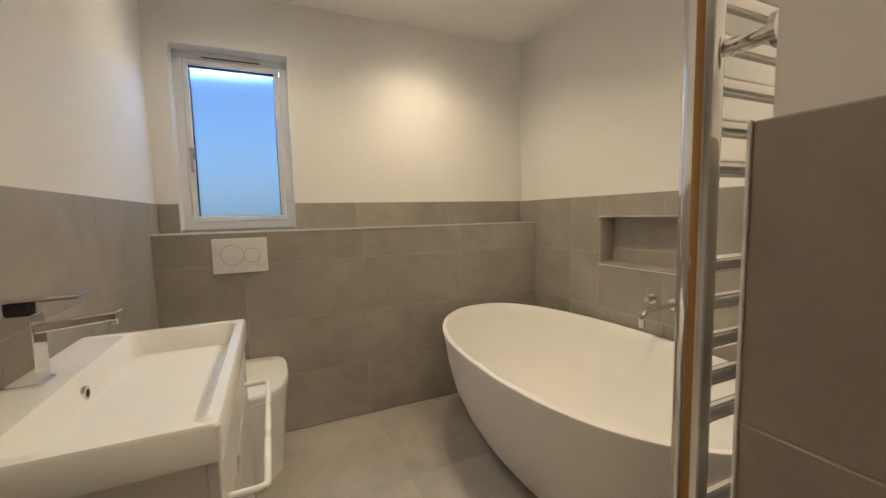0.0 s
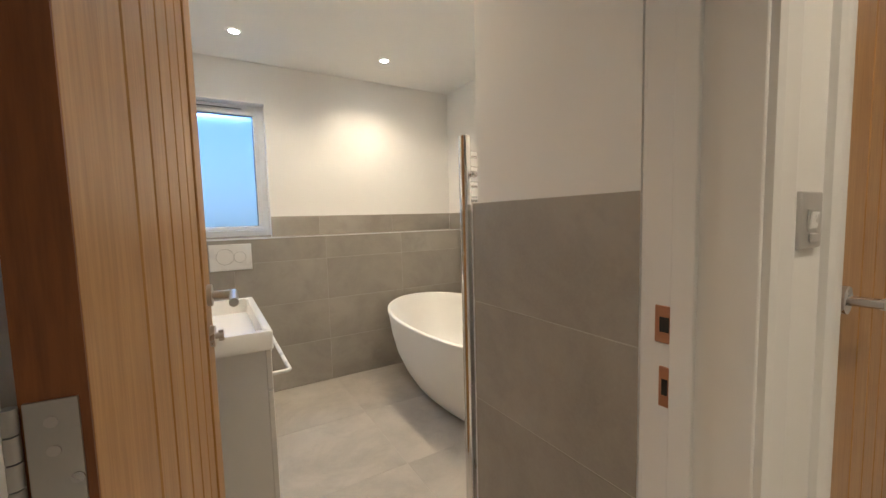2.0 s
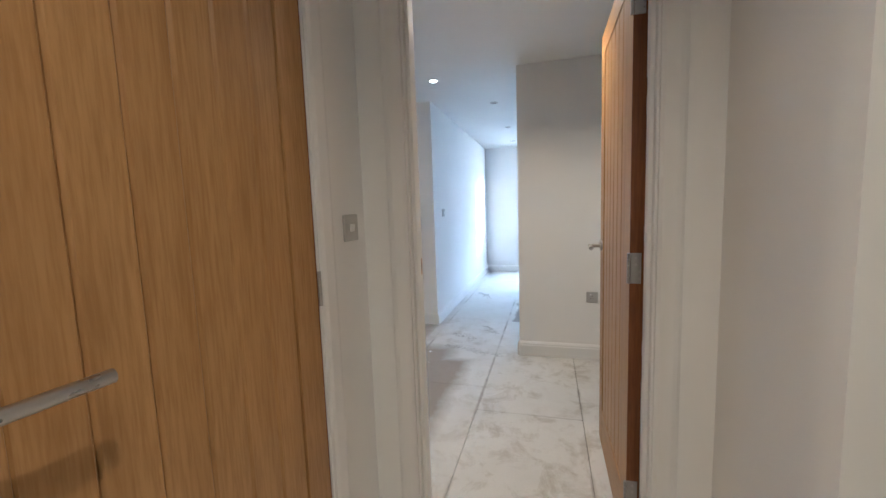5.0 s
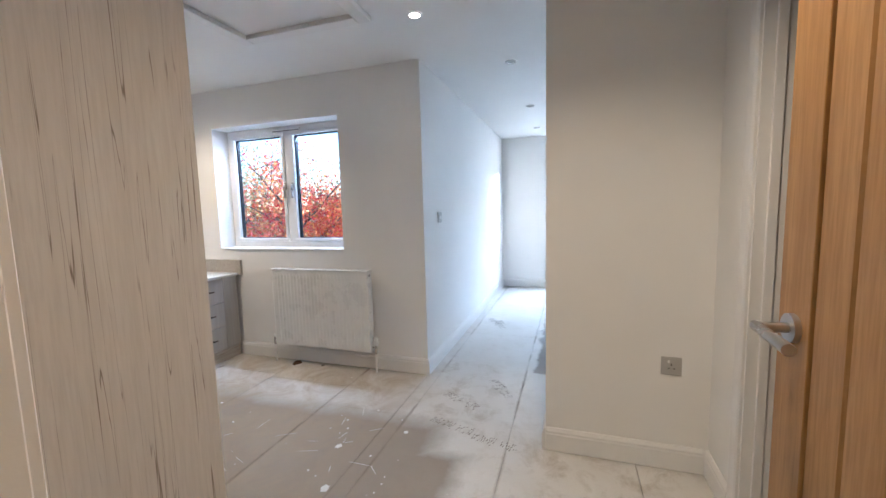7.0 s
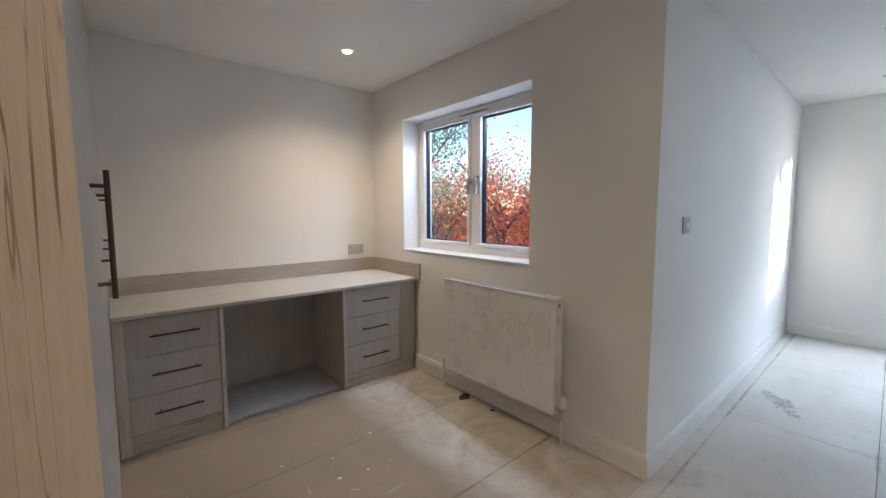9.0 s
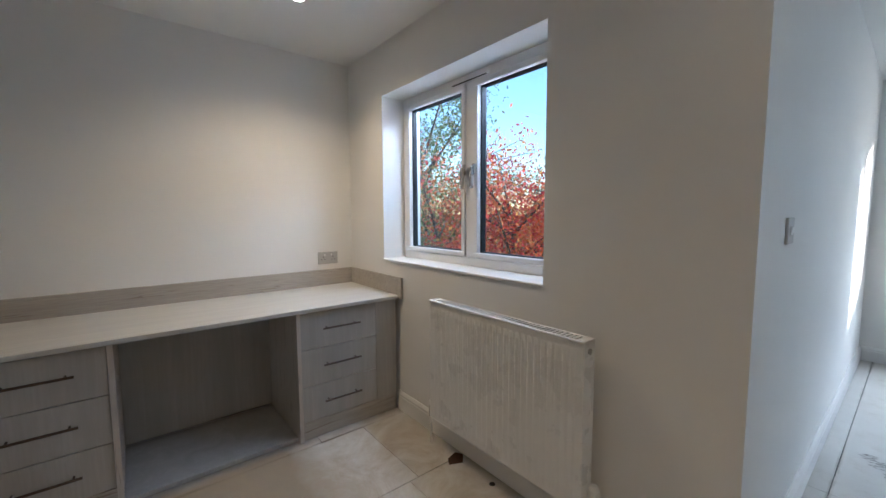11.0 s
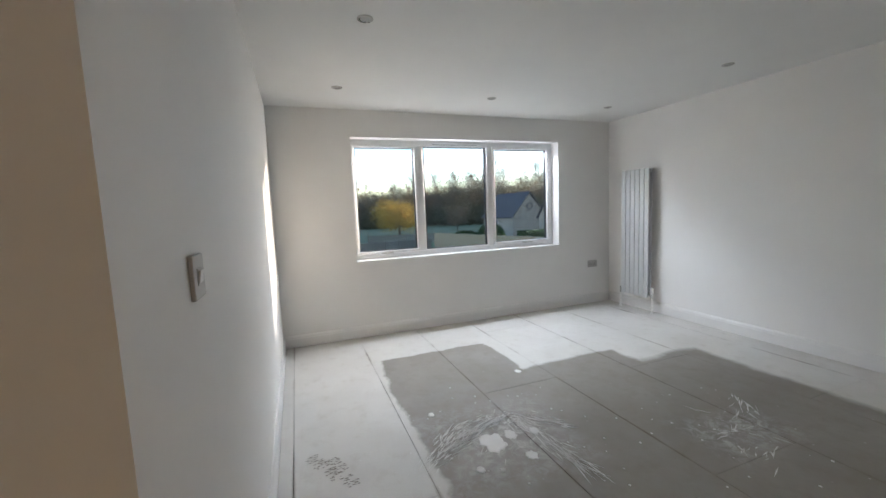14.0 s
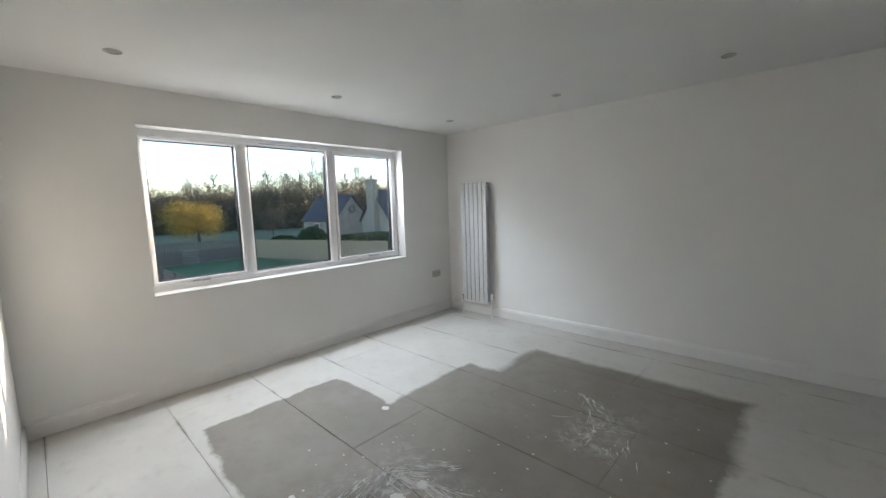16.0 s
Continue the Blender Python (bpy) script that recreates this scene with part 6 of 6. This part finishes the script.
def fence(name, a, b, h, material, label, board=0.14, gap=0.012, posts=2.4, rail_side=1):
    a, b = Vector((*a, GZ)), Vector((*b, GZ))
    way = (b - a).normalized()
    side = Vector((-way.y, way.x, 0)) * rail_side
    L = (b - a).length
    turn = math.degrees(math.atan2(way.y, way.x))
    d = thing(name, pose(a.x, a.y, a.z, 0, 0, turn), label, "fence")
    mesh_board = None
    n = int(L / (board + gap))
    for k in range(n):
        if mesh_board is None:
            bm = box(bmesh.new(), 0, board, -0.011, 0.011, 0.04, h, 0.003)
            mesh_board = bpy.data.meshes.new("board")
            bm.to_mesh(mesh_board)
            bm.free()
            mesh_board.materials.append(M[material])
        o = new("board", mesh_board)
        o.parent = d
        o.location = (k * (board + gap), 0, 0.01 * ((k * 7) % 3))
    for k in range(int(L / posts) + 1):
        local(d, part("post", box(bmesh.new(), k * posts - 0.05, k * posts + 0.05, 0.04 * rail_side - 0.05, 0.04 * rail_side + 0.05, 0, h + 0.08, 0.006), material))
    for z in (0.25, h - 0.22):
        local(d, part("rail", box(bmesh.new(), 0, L, 0.012 * rail_side, 0.05 * rail_side, z - 0.04, z + 0.04), material))
    return d


fence("board_fence", (42.4, -13.4), (27.7, -17.9), 1.65, "new_fence", "pale new closeboard garden fence")
fence("board_fence", (42.0, -0.9), (42.5, -13.2), 1.10, "fence", "weathered grey closeboard fence across the garden end")
fence("picket_fence", (18.0, -4.25), (41.6, -4.25), 1.62, "fence", "weathered side fence with spaced boards", 0.16, 0.10)
fence("paddock_fence", (53.5, -8.5), (50.0, -18.0), 1.1, "fence", "grey paddock fence below the golden tree", 0.20, 0.06)
fence("paddock_fence", (62.0, -10.0), (53.5, -8.5), 1.1, "fence", "grey paddock fence at the field corner", 0.20, 0.06)


def paddock_gate(x, y0, y1, h):
    d = thing("garden_gate", (x, (y0 + y1) / 2, GZ), "weathered wooden five-bar gate with a diagonal brace", "gate")
    for y in (y0, y1):
        bx("gate_post", (x - 0.06, x + 0.06, y - 0.06, y + 0.06, GZ, GZ + h + 0.12), "fence", d, "", 0.008)
    for k in range(5):
        z = GZ + 0.14 + (h - 0.18) * k / 4
        bx("bar", (x - 0.018, x + 0.018, y0 + 0.062, y1 - 0.062, z, z + 0.075), "gate_wood", d, "pale gate bar", 0.004)
    part("brace", rod(bmesh.new(), (x - 0.035, y0 + 0.10, GZ + 0.20), (x - 0.035, y1 - 0.10, GZ + h - 0.05), 0.035, 4), "gate_wood", d)


M["gate_wood"] = grain("silvered_gate_wood", "y", (0.30, 0.275, 0.24), (0.40, 0.37, 0.33), (0.22, 0.20, 0.17), 0.8)
paddock_gate(41.8, -9.5, -8.2, 1.15)
structure("lawn", box(bmesh.new(), 12.0, 41.9, -14.0, 0.0, GZ, GZ + 0.02), "lawn", "mown green garden lawn", "lawn")
structure("pavement", box(bmesh.new(), 24.0, 40.0, -28.0, -18.1, GZ, GZ + 0.03), "path", "pale paved yard beside the stone house", "paving")


def roof(bm, x0, x1, y0, y1, z0, z1, along, over=0.35):
    """A gabled roof slab with eaves; the ridge runs along x or y."""
    if along == "x":
        m = (y0 + y1) / 2
        pts = [(x0 - over, y0 - over, z0 - 0.2), (x0 - over, m, z1), (x0 - over, y1 + over, z0 - 0.2), (x1 + over, y0 - over, z0 - 0.2), (x1 + over, m, z1), (x1 + over, y1 + over, z0 - 0.2)]
    else:
        m = (x0 + x1) / 2
        pts = [(x0 - over, y0 - over, z0 - 0.2), (m, y0 - over, z1), (x1 + over, y0 - over, z0 - 0.2), (x0 - over, y1 + over, z0 - 0.2), (m, y1 + over, z1), (x1 + over, y1 + over, z0 - 0.2)]
    lo = [bm.verts.new(p) for p in pts]
    hi = [bm.verts.new((p[0], p[1], p[2] + 0.16)) for p in pts]
    for a, b, c, d in ((0, 1, 4, 3), (1, 2, 5, 4)):
        bm.faces.new((lo[a], lo[b], lo[c], lo[d]))
        bm.faces.new((hi[a], hi[b], hi[c], hi[d]))
    for a, b in ((0, 1), (1, 2), (2, 5), (5, 4), (4, 3), (3, 0)):
        bm.faces.new((lo[a], lo[b], hi[b], hi[a]))
    return bm


def gable(bm, x0, x1, y0, y1, z, top, along):
    if along == "x":
        m = (y0 + y1) / 2
        for x in (x0, x1):
            vs = [bm.verts.new(p) for p in ((x, y0, z), (x, y1, z), (x, m, top))]
            bm.faces.new(vs)
    else:
        m = (x0 + x1) / 2
        for y in (y0, y1):
            vs = [bm.verts.new(p) for p in ((x0, y, z), (x1, y, z), (m, y, top))]
            bm.faces.new(vs)
    return bm


def house():
    d = thing("stone_house", (56, -32, GZ), "grey stone house with dark slate roofs and a chimney", "house")
    e = GZ + 2.64
    # long wing, its gable towards the garden
    bm = box(bmesh.new(), 50, 58.5, -32.4, -27.2, GZ, e)
    part("wall", gable(bm, 50, 58.5, -32.4, -27.2, e, GZ + 5.7, "x"), "stone", d)
    part("roof", roof(bmesh.new(), 50, 58.5, -32.4, -27.2, e, GZ + 5.8, "x", 0.25), "slate", d, "dark slate roof")
    bm = ring(bmesh.new(), (0, 0), 0.34, 0.46, -0.03, 0.03, 28)
    o = part("gable_ring", bm, "slate", d, "round dark ring on the gable")
    o.data.transform(pose(49.96, -29.8, GZ + 4.0, 0, 0, 90))
    w = part("window", box(bmesh.new(), 54.0, 55.4, -27.22, -27.14, GZ + 1.2, GZ + 2.2), "render_white", d, "white framed window")
    for k in range(3):
        bx("pane", (54.06 + 0.45 * k, 54.43 + 0.45 * k, -27.15, -27.12, GZ + 1.27, GZ + 2.13), "gasket", w)
    # nearer gable with a tall chimney breast
    bm = box(bmesh.new(), 40.4, 45.8, -33.6, -28.4, GZ, e)
    part("wall", gable(bm, 40.4, 45.8, -33.6, -28.4, e, GZ + 5.9, "y"), "stone", d)
    part("roof", roof(bmesh.new(), 40.4, 45.8, -33.6, -28.4, e, GZ + 6.0, "y", 0.25), "slate", d, "dark slate roof")
    c = part("chimney", box(box(bmesh.new(), 42.4, 43.7, -28.4, -27.7, GZ, GZ + 7.2), 42.3, 43.8, -28.45, -27.65, GZ + 7.2, GZ + 7.4), "stone", d, "tall stone chimney")
    part("chimney_pot", rod(bmesh.new(), (43.05, -28.05, GZ + 7.4), (43.05, -28.05, GZ + 7.9), 0.16, 14), "stone", c, "clay pot")
    return d


house()
